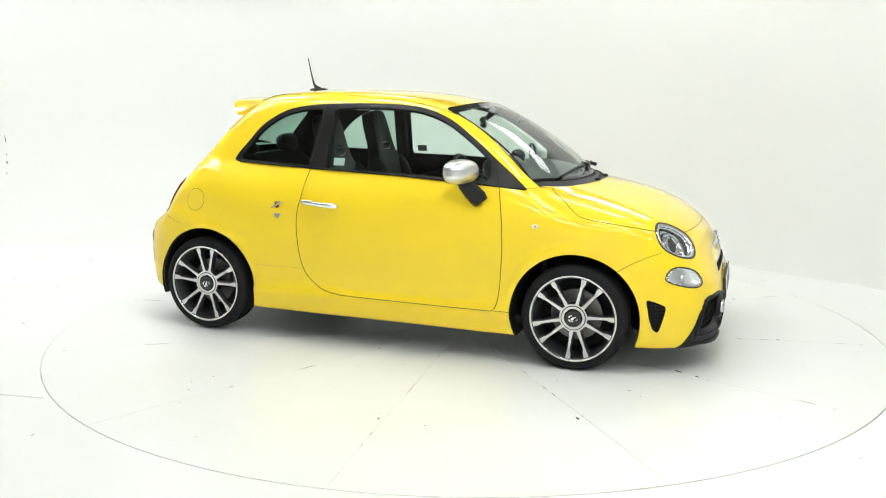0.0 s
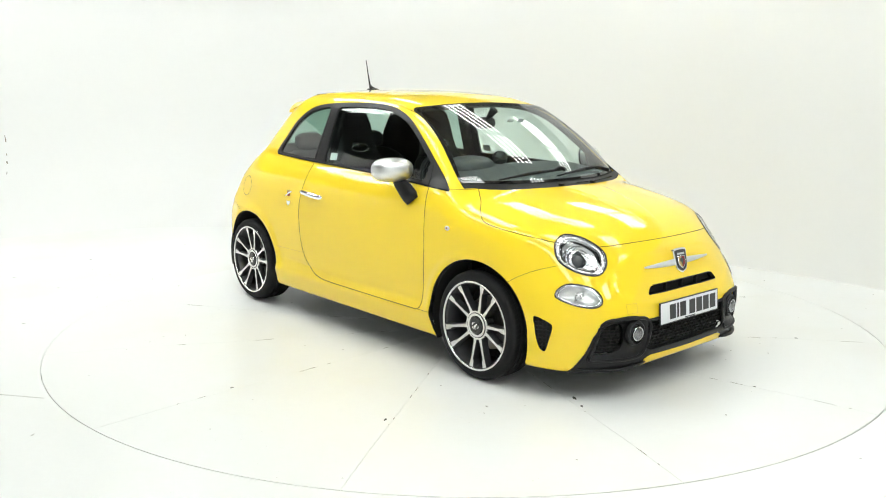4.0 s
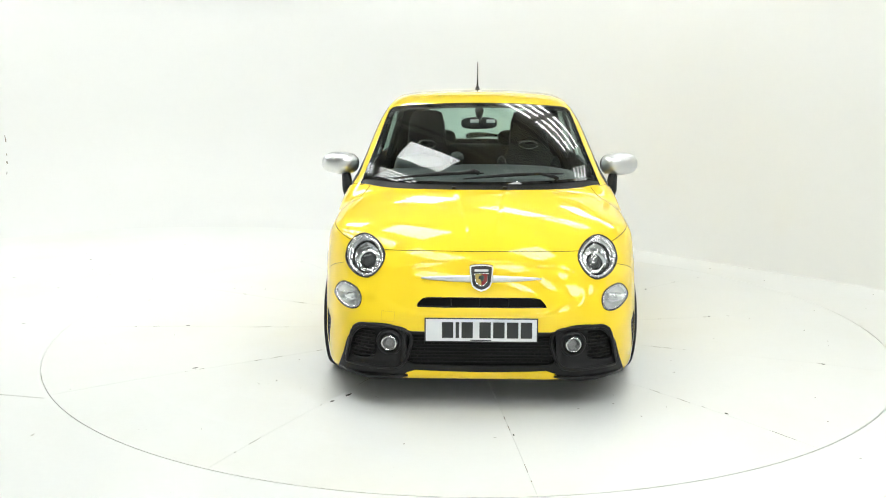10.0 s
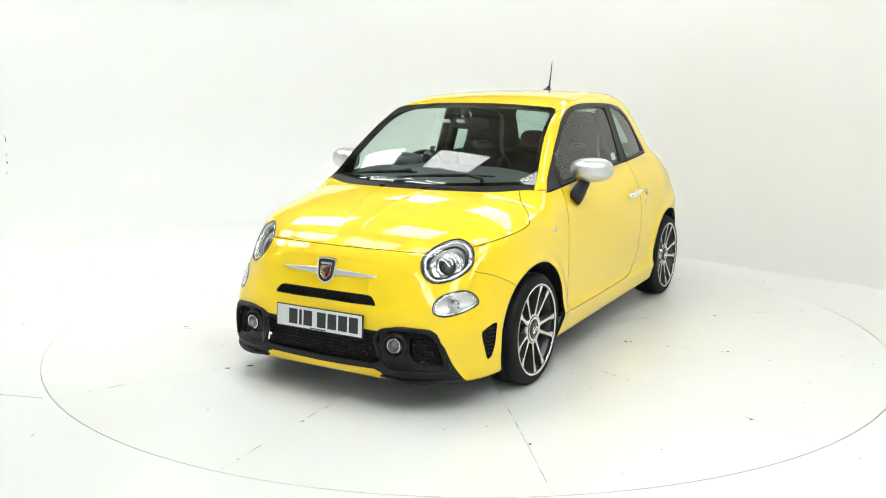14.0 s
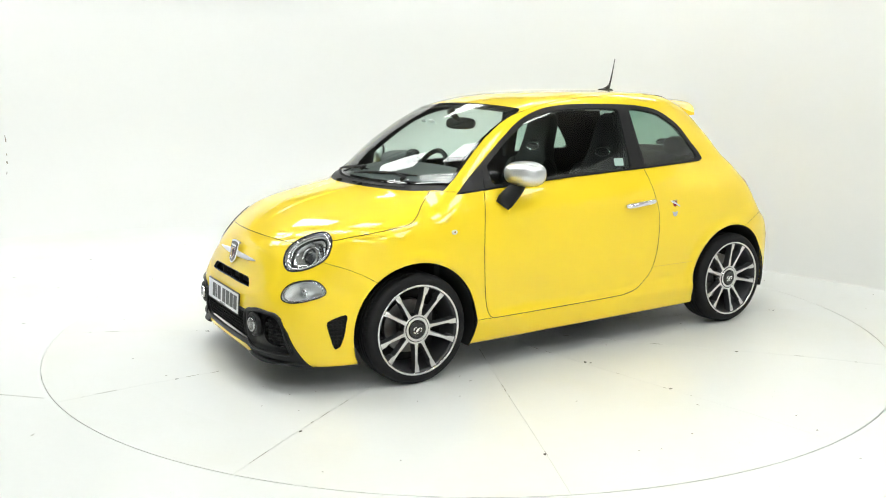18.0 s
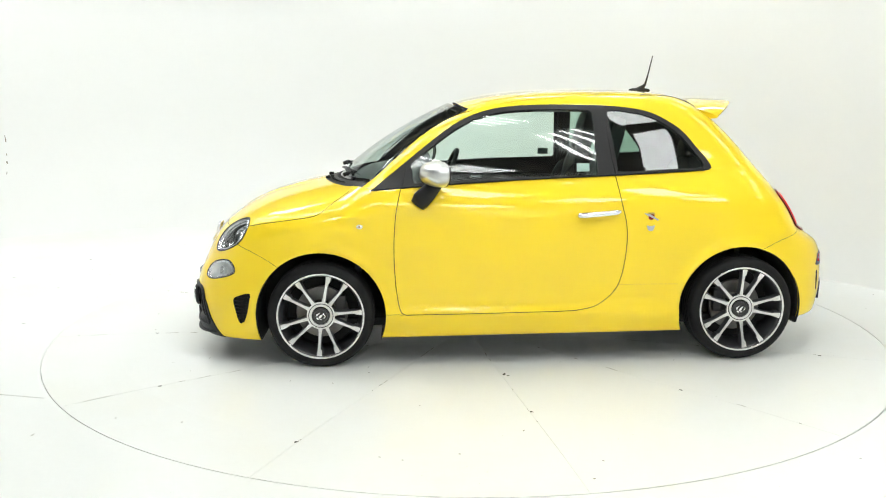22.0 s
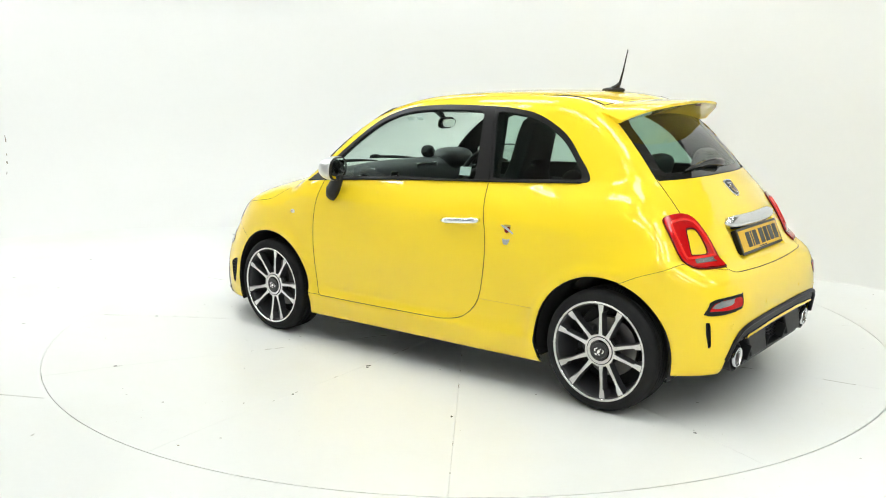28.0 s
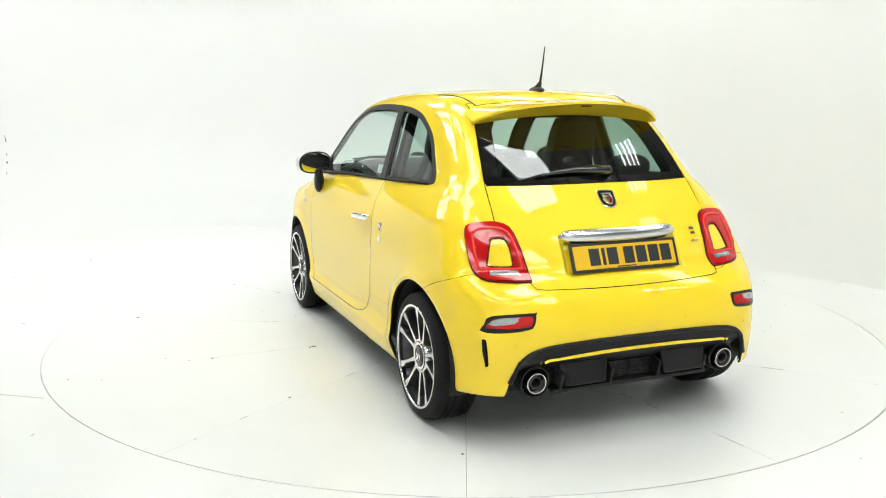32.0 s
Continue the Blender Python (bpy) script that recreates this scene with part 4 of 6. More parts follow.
    ring = [(mid_y + (y - mid_y) * .80, mid_z + (z - mid_z) * .82) for y, z in TAIL_LAMP[::2]]
    ring = [Vector((float(reach(0, -1, _s * y, max(z, .7325))[0]) - .009, _s * y, max(z, .7325))) for y, z in ring]
    part("light_guide", rod("light_guide", ring + ring[:2], .0075, RED_LIT, 8), tail, "raised bright red ring")
    ring = [Vector((float(reach(0, -1, _s * y, z)[0]) - .007, _s * y, z)) for y, z in LAMP_INSERT[::2]]
    part("insert_rim", rod("insert_rim", ring + ring[:2], .0042, RED_DARK, 6), tail, "dark red inner rim")
    rf = part("rear_fog_light", patch("rear_fog_light", SKIN_T[choose("rear_fog_light", _s)], BLACK, lift=.002, gap=.001), REAR_BUMPER, "rear bumper light in a black frame")
    part("fog_lens", patch("fog_lens", SKIN_T[choose("fog_red", _s)], RED, lift=.004, gap=.0, flange=.01), rf, "red lens")
    part("clear_lens", patch("clear_lens", SKIN_T[choose("fog_clear", _s)], REVERSE_LENS, lift=.005, gap=.0, flange=.01), rf, "silvery clear lens")
    part("rear_slit", flat_normals(patch("rear_slit", SKIN_T[choose("rear_slit", _s)], DARK, gap=-.001, flange=0, shape=sunk("rear_slit", .015))), REAR_BUMPER, "narrow black slit")
    # parking sensors
    for y, z in ((.575, .445), (.235, .50)):
        p0 = Vector((float(reach(0, -1, _s * y, z)[0]), _s * y, z))
        nn = Vector(slope(body, np.array([tuple(p0)]))[0])
        part("parking_sensor", lathe("parking_sensor", [(.0, .0015), (.0085, .0015), (.0095, .0005), (.011, .0005), (.0115, -.003)], facing(p0, nn), PAINT, 24), REAR_BUMPER)

part("mid_intake", flat_normals(patch("mid_intake", SKIN_T[choose("mid_intake")], DARK, gap=-.001, flange=0, shape=sunk("mid_intake", .035))), BUMPER, "dark intake behind the mesh")
lattice("intake_mesh", MID_MESH, 8, .0165, .0014, 1, BUMPER, DARK, back=.008)
lattice("side_mesh", SIDE_MESH, 8, .0165, .0014, 1, BUMPER, DARK, back=.020)
part("nose_slot", flat_normals(patch("nose_slot", SKIN_T[choose("nose_slot")], DARK, gap=-.001, flange=0, shape=sunk("nose_slot", .04))), BUMPER, "narrow black upper grille slot")
for y in (-.14, -.005, .13):
    part("slot_rib", block("slot_rib", (.02, .006, .042), (float(reach(0, 1, y, .496)[0]) - .016, y, .496), BLACK, .001), BUMPER)
for z, wide in ((.4755, .290), (.517, .258)):
    pts = [Vector((float(reach(0, 1, y, z)[0]) - .002, y, z)) for y in np.linspace(-wide, wide, 25)]
    part("slot_edge", rod("slot_edge", pts, .0028, GLOSS, 6), BUMPER)
bar_p = [Vector((float(reach(0, 1, y, .602)[0]) + .008, y, .602)) for y in np.linspace(-.278, .278, 25)]
part("nose_bar", rod("nose_bar", bar_p, [.0018 + .0066 * (1 - (abs(k - 12) / 12) ** 1.9) for k in range(25)], MIRROR_CAP, 14, 2.1), BUMPER, "satin silver bar across the nose")

SHIELD = [(-.056, .052), (-.052, .060), (-.03, .0635), (0, .065), (.03, .0635), (.052, .060), (.056, .052), (.054, .02), (.050, -.02), (.042, -.042), (.024, -.056), (0, -.064), (-.024, -.056), (-.042, -.042), (-.050, -.02), (-.054, .02)]


def shield(parent, at, normal, size, name="badge", up=(0, 0, 1)):
    m = facing(at, normal, up) @ Matrix.Scale(size, 4)
    b = part(name, slab(name, SHIELD, .012, m, CHROME, .004), parent, "chrome-edged shield badge, black with a red and gold field")
    part("badge_field", slab("badge_field", [(x * .86, y * .86) for x, y in SHIELD], .0135, m, GLOSS, .001), b)
    part("badge_half", slab("badge_half", [(-.028, .018), (.0, .018), (0, -.036), (-.013, -.030), (-.026, -.015)], .0145, m, BADGE_GOLD), b)
    part("badge_half", slab("badge_half", [(.0, .018), (.028, .018), (.026, -.015), (.013, -.030), (0, -.036)], .0145, m, BADGE_RED), b)
    part("badge_rim", rod("badge_rim", [m @ Vector((x, y, .0145)) for x, y in ((-.030, .021), (.030, .021), (.028, -.016), (.014, -.033), (0, -.039), (-.014, -.033), (-.028, -.016), (-.030, .021))], .0018 * size, CHROME, 6), b)
    part("badge_band", slab("badge_band", [(-.032, .029), (.032, .029), (.032, .039), (-.032, .039)], .0145, m, SATIN), b)
    part("badge_figure", slab("badge_figure", [(-.012, .008), (.006, .014), (.014, .004), (.008, -.012), (.0, -.020), (-.004, -.008), (-.014, -.004)], .016, m, INK), b)


p0, n0 = skin_point(0, 1, 0.0, .602)
shield(BUMPER, p0 + n0 * .010, Vector((1, 0, .25)), 1.0)
p0, n0 = skin_point(0, -1, 0.0, .985)
shield(TAILGATE, p0 - n0 * .002, n0, .80)


def number_plate(parent, at, normal, material, name):
    m = facing(at, normal)
    W, Hh = .260, .0565
    rim = .007 if name.startswith("rear") else .0
    pl = part(name, slab(name, [(-W - rim, -Hh - rim), (W + rim, -Hh - rim), (W + rim, Hh + rim), (-W - rim, Hh + rim)], .006, m, INK, .001), parent, "number plate in a thin black holder")
    part("plate_face", slab("plate_face", [(-W + .006, -Hh + .006), (W - .006, -Hh + .006), (W - .006, Hh - .005), (-W + .006, Hh - .005)], .0075, m, material), pl)
    x = -.180
    for k, w in enumerate((.052, .016, .052, .030, .052, .052, .052, .052)):
        if k != 3:
            part("character_bar", slab("character_bar", [(x, -.036), (x + w, -.036), (x + w, .038), (x, .038)], .0082, m, INK), pl)
        x += w + (.011 if k not in (2, 3) else 0)
    part("maker_bar", slab("maker_bar", [(-.05, -.0485), (.045, -.0485), (.045, -.0435), (-.05, -.0435)], .0082, m, INK), pl)


number_plate(BUMPER, Vector((1.900, 0, .377)), Vector((1, 0, .07)), PLATE_WHITE, "front_number_plate")
TOW = [(.462, .452), (.399, .450), (.403, .408), (.464, .407)]
for (ya, za), (yb, zb) in zip(TOW, TOW[1:] + TOW[:1]):
    pts = [Vector((float(reach(0, 1, -(ya + (yb - ya) * f), za + (zb - za) * f)[0]) - .0003, -(ya + (yb - ya) * f), za + (zb - za) * f)) for f in np.linspace(0, 1, 5)]
    part("tow_cover_seam", rod("tow_cover_seam", pts, .0009, SEAM_SHADE, 6), BUMPER)
part("plate_mount", block("plate_mount", (.05, .46, .08), (1.868, 0, .375), BLACK, .01), BUMPER)
number_plate(TAILGATE, Vector((-1.571, 0, .761)), Vector((-.92, 0, .39)), PLATE_YELLOW, "rear_number_plate")
part("plate_recess", block("plate_recess", (.03, .50, .12), (-1.556, 0, .757), BLACK, .006, (0, 23, 0)), TAILGATE)
pts = [Vector((float(reach(0, -1, y, .849)[0]) - .002, y, .849)) for y in np.linspace(-.295, .295, 23)]
part("chrome_handle", rod("chrome_handle", pts, [.006 + .0265 * math.sqrt(1 - (abs(k - 11) / 11) ** 9) for k in range(23)], SATIN, 16), TAILGATE, "chrome boot handle bar")
for k in range(3):
    p0 = Vector((float(reach(0, -1, .03 - .03 * k, .857)[0]) - .022, .03 - .03 * k, .855))
    part("handle_mark", pillow("handle_mark", p0, (.004, .011, .010), SATIN, 2.2, rows=8, cols=12), TAILGATE)
for yy, zz, w, h in ((-.405, .845, .030, .012), (-.405, .826, .028, .010), (-.405, .795, .046, .008)):
    p0, n0 = skin_point(0, -1, yy, zz)
    part("model_mark", slab("model_mark", [(-w / 2, -h / 2), (w / 2, -h / 2), (w / 2, h / 2), (-w / 2, h / 2)], .003, facing(p0, n0), CHROME), TAILGATE, "small chrome model mark")

# rear diffuser, fins, exhausts
DIFF = part("diffuser", patch("diffuser", SKIN_T[choose("diffuser")], BLACK, lift=-.002, gap=.001, flange=.03, shape=lambda p, n, u: p + np.array([1.0, 0, 0]) * (.075 * blend(-p[:, 2], -.385, -.30))[:, None]), REAR_BUMPER, "black rear diffuser")
flat_normals(DIFF.data)
part("diffuser_strip", patch("diffuser_strip", SKIN_T[choose("diffuser_strip")], PAINT, lift=.004, gap=.001), REAR_BUMPER, "slim yellow strip in the diffuser")
edge_p = [Vector((float(reach(0, -1, y, z)[0]) - .004, y, z)) for y, z in ([(y, z) for y, z in DIFFUSER_EDGE[2:-2]] + [(-y, z) for y, z in DIFFUSER_EDGE[2:-2][::-1]])]
part("diffuser_edge", rod("diffuser_edge", edge_p, .010, BLACK, 8), DIFF)
for y in (-.36, -.12, .12, .36):
    part("diffuser_fin", block("diffuser_fin", (.10, .012, .075), (-1.640, y, .285), BLACK, .005, (0, -14, 0)), DIFF)
for y in (-.25, .25):
    bm = bmesh.new()
    bmesh.ops.create_cube(bm, size=1)
    for v in bm.verts:
        low = v.co.z < 0
        v.co = Vector((-1.695 if v.co.x < 0 and low else -1.668 if v.co.x < 0 else -1.58, y + v.co.y * (.20 if low else .25), .250 if low else .392))
    bmesh.ops.bevel(bm, geom=bm.edges[:], offset=.014, segments=3, profile=.6, affect="EDGES")
    part("diffuser_plate", from_bm("diffuser_plate", bm, BLACK), DIFF, "black wedge-shaped diffuser scoop")
part("diffuser_floor", block("diffuser_floor", (.16, .78, .02), (-1.585, 0, .240), BLACK, .006, (0, -10, 0)), DIFF)
part("mesh_back", block("mesh_back", (.01, .22, .12), (-1.632, 0, .305), DARK, 0), DIFF)
for k in range(6):
    part("mesh_bar", block("mesh_bar", (.012, .22, .005), (-1.640, 0, .258 + .019 * k), BLACK, .0015), DIFF)
for k in range(3):
    part("mesh_bar", block("mesh_bar", (.010, .005, .12), (-1.640, -.055 + .055 * k, .305), BLACK, .0015), DIFF)
for _s, _w in SIDES:
    m = facing((-1.668, _s * .474, .279), (-1, 0, -.03))
    ex = part("exhaust_tip", lathe("exhaust_tip", [(.041, -.12), (.046, -.01), (.046, .006), (.044, .011), (.040, .011), (.037, .004), (.036, -.06)], m, SATIN, 40), car, "round chrome exhaust tip")
    part("inner_pipe", lathe("inner_pipe", [(.037, -.02), (.029, -.005), (.026, .002), (.022, .002), (.020, -.005), (.019, -.09), (.0, -.09)], m, shader("dark_pipe_steel", (.12, .115, .11), .4, metal=.9), 32), ex, "inner pipe")
    part("exhaust_shroud", lathe("exhaust_shroud", [(.066, -.10), (.067, -.005), (.060, -.004), (.056, -.06)], m, BLACK, 32), DIFF)


# ---- wheels ----
def build_wheel():
    m = pose(0, 0, 0, -90, 0, 0)
    prof = [(.205, -.088), (.222, -.098), (.245, -.1035), (.262, -.101), (.276, -.091), (.285, -.078)]
    for y in np.linspace(-.074, .074, 38):
        groove = any(abs(y - c) < .005 for c in (-.045, -.016, .016, .045))
        prof.append((.2815 if groove else .289 - .0035 * (y / .074) ** 4, float(y)))
    prof += [(.285, .078), (.276, .091), (.268, .0975), (.262, .0995), (.258, .1005), (.245, .1035), (.236, .1025), (.230, .100), (.222, .095)]
    w = part("wheel", lathe("wheel", [(.222, .098), (.232, .1005), (.238, .0985), (.240, .094), (.236, .088), (.222, .080), (.214, .060), (.203, .02), (.200, -.09)], m, RIM_DARK, 80), car, "ten-spoke alloy wheel, diamond-cut on anthracite")
    part("tyre", lathe("tyre", prof, m, RUBBER, 96), w, "low-profile black tyre")
    part("rim_edge", lathe("rim_edge", [(.224, .0985), (.226, .1015), (.235, .1025), (.2385, .0985), (.236, .094), (.224, .094)], m, RIM_CUT, 96, True), w, "polished rim edge")
    tread_v, tread_f = [], []
    for k in range(72):
        a = 2 * math.pi * k / 72
        for side in (-1, 1):
            b = len(tread_v)
            for rr, yy, da in ((.2878, side * .048, .0), (.2888, side * .062, .012), (.2872, side * .074, .024), (.2845, side * .081, .032)):
                for e in (-.0045, .0045):
                    aa = a + da + e
                    tread_v.append((rr * math.cos(aa), yy, rr * math.sin(aa)))
            for i in range(3):
                q = b + 2 * i
                tread_f.append((q, q + 1, q + 3, q + 2))
    tread = part("tread_cut", sheet("tread_cut", [(x * 1.0028, y, z * 1.0028) for x, y, z in tread_v], tread_f, DARK, smooth=False), w, "cross cuts of the tread")
    tagged(tread, "cross cuts of the tread", kind="stuff")
    for k in range(10):
        a = 72 * (k // 2) + (14 if k % 2 else -14) + 90
        plain = [(.050, .016), (.066, .0145), (.078, .0100), (.10, .0080), (.16, .0066), (.180, .0070), (.195, .0085), (.228, .0125)]
        notch = [(.050, .016), (.066, .0145), (.078, .0100), (.10, .0080), (.16, .0066), (.180, .0072), (.190, .0140), (.228, .0185)]
        low, high = (plain, notch) if k % 2 else (notch, plain)
        outl = [(r, -t) for r, t in low] + [(r, t) for r, t in high[::-1]]
        verts, faces, mi = [], [], []
        n = len(outl)
        face_y = lambda r: .078 + .020 * ((r - .05) / .178) ** 1.4
        for r, t in outl:
            verts.append((r, face_y(r), t))
        for r, t in outl:
            verts.append((r, face_y(r) - .003, t * 1.12))
        for r, t in outl:
            verts.append((r, face_y(r) - .040, t * 1.5))
        for i in range(n // 2 - 1):
            faces.append((i, i + 1, n - 2 - i, n - 1 - i))
            mi.append(0)
        for ring_ in (0, 1):
            for i in range(n):
                j = (i + 1) % n
                faces.append((ring_ * n + i, ring_ * n + n + i, ring_ * n + n + j, ring_ * n + j))
                mi.append(1)
        me = sheet("spoke", verts, faces, [RIM_CUT, RIM_DARK], smooth=False, index=mi)
        bm = bmesh.new()
        bm.from_mesh(me)
        bmesh.ops.recalc_face_normals(bm, faces=bm.faces[:])
        bm.transform(Matrix.Rotation(radians(a), 4, "Y"))
        bm.to_mesh(me)
        bm.free()
        part("spoke", me, w)
    part("hub", lathe("hub", [(.0, .070), (.050, .070), (.0505, .081), (.063, .0825), (.0645, .079), (.0655, .077), (.067, .079), (.076, .0795), (.080, .074), (.082, .03)], m, RIM_CUT, 56), w, "polished hub")
    # Dark ring over the hub: its shadow line put into the colour.
    part("hub_shade_ring", lathe("hub_shade_ring", [(.0635, .0812), (.0645, .0806), (.0665, .0806), (.0672, .0798)], m, RIM_DARK, 56), w)
    cap = part("hub_cap", lathe("hub_cap", [(.0, .086), (.030, .086), (.041, .085), (.046, .083), (.048, .078)], m, GLOSS, 48), w, "black centre cap with a silver emblem")
    part("cap_ring", lathe("cap_ring", [(.034, .0855), (.0345, .0872), (.036, .0872), (.0365, .085)], m, RIM_DARK, 40, True), cap)
    front = facing((0, .0850, 0), (0, 1, 0))
    oval = lambda cx, cy, rx, ry, a: [(cx + rx * math.cos(b) * math.cos(a) - ry * math.sin(b) * math.sin(a), cy + rx * math.cos(b) * math.sin(a) + ry * math.sin(b) * math.cos(a)) for b in np.linspace(0, 2 * math.pi, 15)[:-1]]
    for shape in (oval(-.002, -.003, .013, .0065, .6), oval(-.019, .009, .008, .0042, 1.1), oval(-.020, -.011, .0085, .0042, -.9), oval(-.008, .014, .006, .0028, .3), oval(-.004, -.018, .006, .0026, -.4)):
        part("emblem", slab("emblem", shape, .0025, front, CHROME, .0004), cap)
    part("emblem", rod("emblem", [front @ Vector((x, y, .0022)) for x, y in ((.006, .004), (.016, .008), (.023, .003), (.023, -.008), (.016, -.015), (.009, -.012))], [.004, .0038, .0034, .0032, .0028, .0016], CHROME, 8), cap)
    for k in range(5):
        a = 2 * math.pi * k / 5 + .3
        part("wheel_bolt", lathe("wheel_bolt", [(.0, .084), (.006, .084), (.008, .080), (.0085, .07)], Matrix.Translation((.0715 * math.cos(a), -.02, .0715 * math.sin(a))) @ m, RIM_DARK, 12), w)
    part("brake_disc", lathe("brake_disc", [(.060, .022), (.066, .018), (.070, -.010), (.072, -.013), (.140, -.013), (.142, -.016), (.142, -.036), (.072, -.036)], m, STEEL, 64), w, "bare steel brake disc")
    part("brake_hat", lathe("brake_hat", [(.0, .03), (.058, .03), (.062, .022), (.066, -.01)], m, RIM_DARK, 40), w)
    part("wheel_back", lathe("wheel_back", [(.0, -.06), (.198, -.06), (.20, -.09)], m, DARK, 40), w)
    return w


_wheel = build_wheel()
_wheel.matrix_basis = pose(1.153, .706, .265, 0, 10.4, 0)
for x, z, s, spin in ((-1.147, .281, 1, 20.8), (1.153, .265, -1, 8.0), (-1.147, .281, -1, 33.3)):
    copy_thing(_wheel, pose(x, s * .706, z, 0, 0, 0 if s > 0 else 180) @ pose(0, 0, 0, 0, spin, 0))
for x, z, dx in ((1.153, .265, -.10), (-1.147, .281, .10)):
    for _s, _w in SIDES:
        part("brake_caliper", block("brake_caliper", (.06, .07, .13), (x + dx, _s * .690, z + .03), shader("caliper_grey", (.07, .07, .072), .5, metal=.3), .015), car, "grey brake caliper")
        # wheel house: a dark shell round the wheel
        r = .352 if x > 0 else .346
        cx, cz = (1.153, .262) if x > 0 else (-1.140, .285)
        verts, faces = [], []
        angs = np.linspace(-.42, math.pi + .42, 30)
        for a in angs:
            for yy in (.775, .70, .44):
                verts.append((cx + r * math.cos(a), _s * yy, max(.125 if x > 0 else .195, cz + r * math.sin(a))))
        verts.append((cx, _s * .44, cz))
        for i in range(len(angs) - 1):
            for k in range(2):
                q = 3 * i + k
                faces.append((q, q + 1, q + 4, q + 3))
            faces.append((3 * i + 2, 3 * i + 5, len(verts) - 1))
        part("wheel_house", sheet("wheel_house", verts, faces, DARK), car, "black wheel house liner")
part("underbody", block("underbody", (2.9, 1.36, .05), (.0, 0, .20), DARK, .02), car, "dark underbody")
part("underbody_front", block("underbody_front", (.5, .80, .05), (1.58, 0, .185), DARK, .02), car)

# ---- mirrors, handles and small outside parts ----
for _s, _w in SIDES:
    m = pose(.540, _s * .841, 1.031, 0, -4, _s * 24)
    mirror = part("door_mirror", bowl("door_mirror", m, -.026, .070, .119, .067, MIRROR_CAP), DOORS[_s], "satin silver door mirror on a black stalk")
    part("mirror_housing", bowl("mirror_housing", m, -.040, -.024, .117, .066, BLACK, True), mirror, "black mirror housing")
    part("mirror_glass", pillow("mirror_glass", m @ Vector((-.031, 0, 0)), (.005, .110, .061), shader("mirror_face", (.8, .82, .82), .02, metal=1), 2.8, (0, -4, _s * 21)), mirror)
    part("mirror_base", rod("mirror_base", [(.525, _s * .805, .995), (.545, _s * .800, .962), (.578, _s * .790, .924), (.612, _s * .782, .888), (.630, _s * .776, .862)], [.022, .026, .030, .032, .027], BLACK, 16, 1.55), mirror, "black mirror stalk")
    hp = [Vector((x, float(reach(1, _s, x, .803 + (-.22 - x) * .085)[0]) + _s * o, .803 + (-.22 - x) * .085)) for x, o in ((-.222, .004), (-.235, .020), (-.26, .027), (-.34, .030), (-.42, .027), (-.446, .020), (-.458, .004))]
    part("door_handle", rod("door_handle", hp, [.010, .0155, .017, .017, .017, .0155, .010], CHROME, 12, .95), DOORS[_s], "chrome door handle")
    p0, n0 = skin_point(1, _s, -.325, .798)
    part("handle_cup", pillow("handle_cup", p0 - n0 * .004, (.052, .008, .036), PAINT, 2.2, (0, -5, 0)), DOORS[_s])
    p0, n0 = skin_point(1, _s, .938, .749)
    rep = part("side_repeater", pillow("side_repeater", p0 + n0 * .001, (.0175, .006, .0125), shader("repeater_lens", (.75, .72, .62), .1, coat=1), 2.2, (0, 0, -2 * _s)), car, "small oval side repeater")
    part("repeater_bulb", pillow("repeater_bulb", p0 + n0 * .006, (.006, .003, .005), shader("amber_bulb", (.35, .16, .03), .2), 2.0, rows=8, cols=12), rep)
    # wing emblem behind the door: plain coloured shapes
    p0, n0 = skin_point(1, _s, -.625, .795)
    m = facing(p0, n0)
    em = part("side_emblem", slab("side_emblem", [(x * .30, y * .30) for x, y in SHIELD], .003, m, BADGE_RED), car, "small shield emblem with silver wings")
    part("emblem_wing", slab("emblem_wing", [(_s * -.040, .019), (_s * -.010, .015), (_s * .010, .003), (_s * .040, -.016), (_s * .036, -.022), (_s * .006, -.007), (_s * -.026, .008)], .0035, m, SATIN), em)
    part("emblem_top", slab("emblem_top", [(-.018, .012), (.018, .012), (.016, .022), (-.016, .022)], .0042, m, BADGE_GOLD), em)
    p0, n0 = skin_point(1, _s, -.622, .735)
    m = facing(p0, n0)
    em = part("side_mark", slab("side_mark", [(-.022, .014), (-.008, .010), (.008, .010), (.022, .014), (.018, -.004), (.010, -.016), (-.010, -.016), (-.018, -.004)], .0025, m, SATIN), car, "small silver mark")
    # roof strip
    for front, back, mm, words in ((.335, -.62, PAINT, "body-coloured roof moulding"), (-.62, -.93, TRIM, "slim black end of the roof moulding")):
        xs_ = np.linspace(front, back, 34)
        pts = [Vector((x, _s * float(ROOF_SIDE(np.array([x]))[0]), float(reach(2, 1, x, _s * float(ROOF_SIDE(np.array([x]))[0]))[0]) + .0004)) for x in xs_]
        part("roof_strip", rod("roof_strip", pts, [.0036 + .0016 * (abs(x + .3) / .63) ** 3 for x in xs_], mm, 8, .6), car, words)
    # door seam in the black trim and lower quarter seam
    pts = [Vector((x, float(reach(1, _s, x, z)[0]) + _s * .0028, z)) for x, z in ((-.446, 1.012), (-.43, 1.1), (-.415, 1.2), (-.402, 1.3), (-.396, 1.375))]
    part("door_seam", rod("door_seam", pts, .0022, DARK, 6), car)
    pts = [Vector((x, float(reach(1, _s, x, z)[0]) + _s * .0028, z)) for x, z in ((.712, .955), (.70, 1.0), (.690, 1.06))]
    part("door_seam", rod("door_seam", pts, .0022, DARK, 6), car)
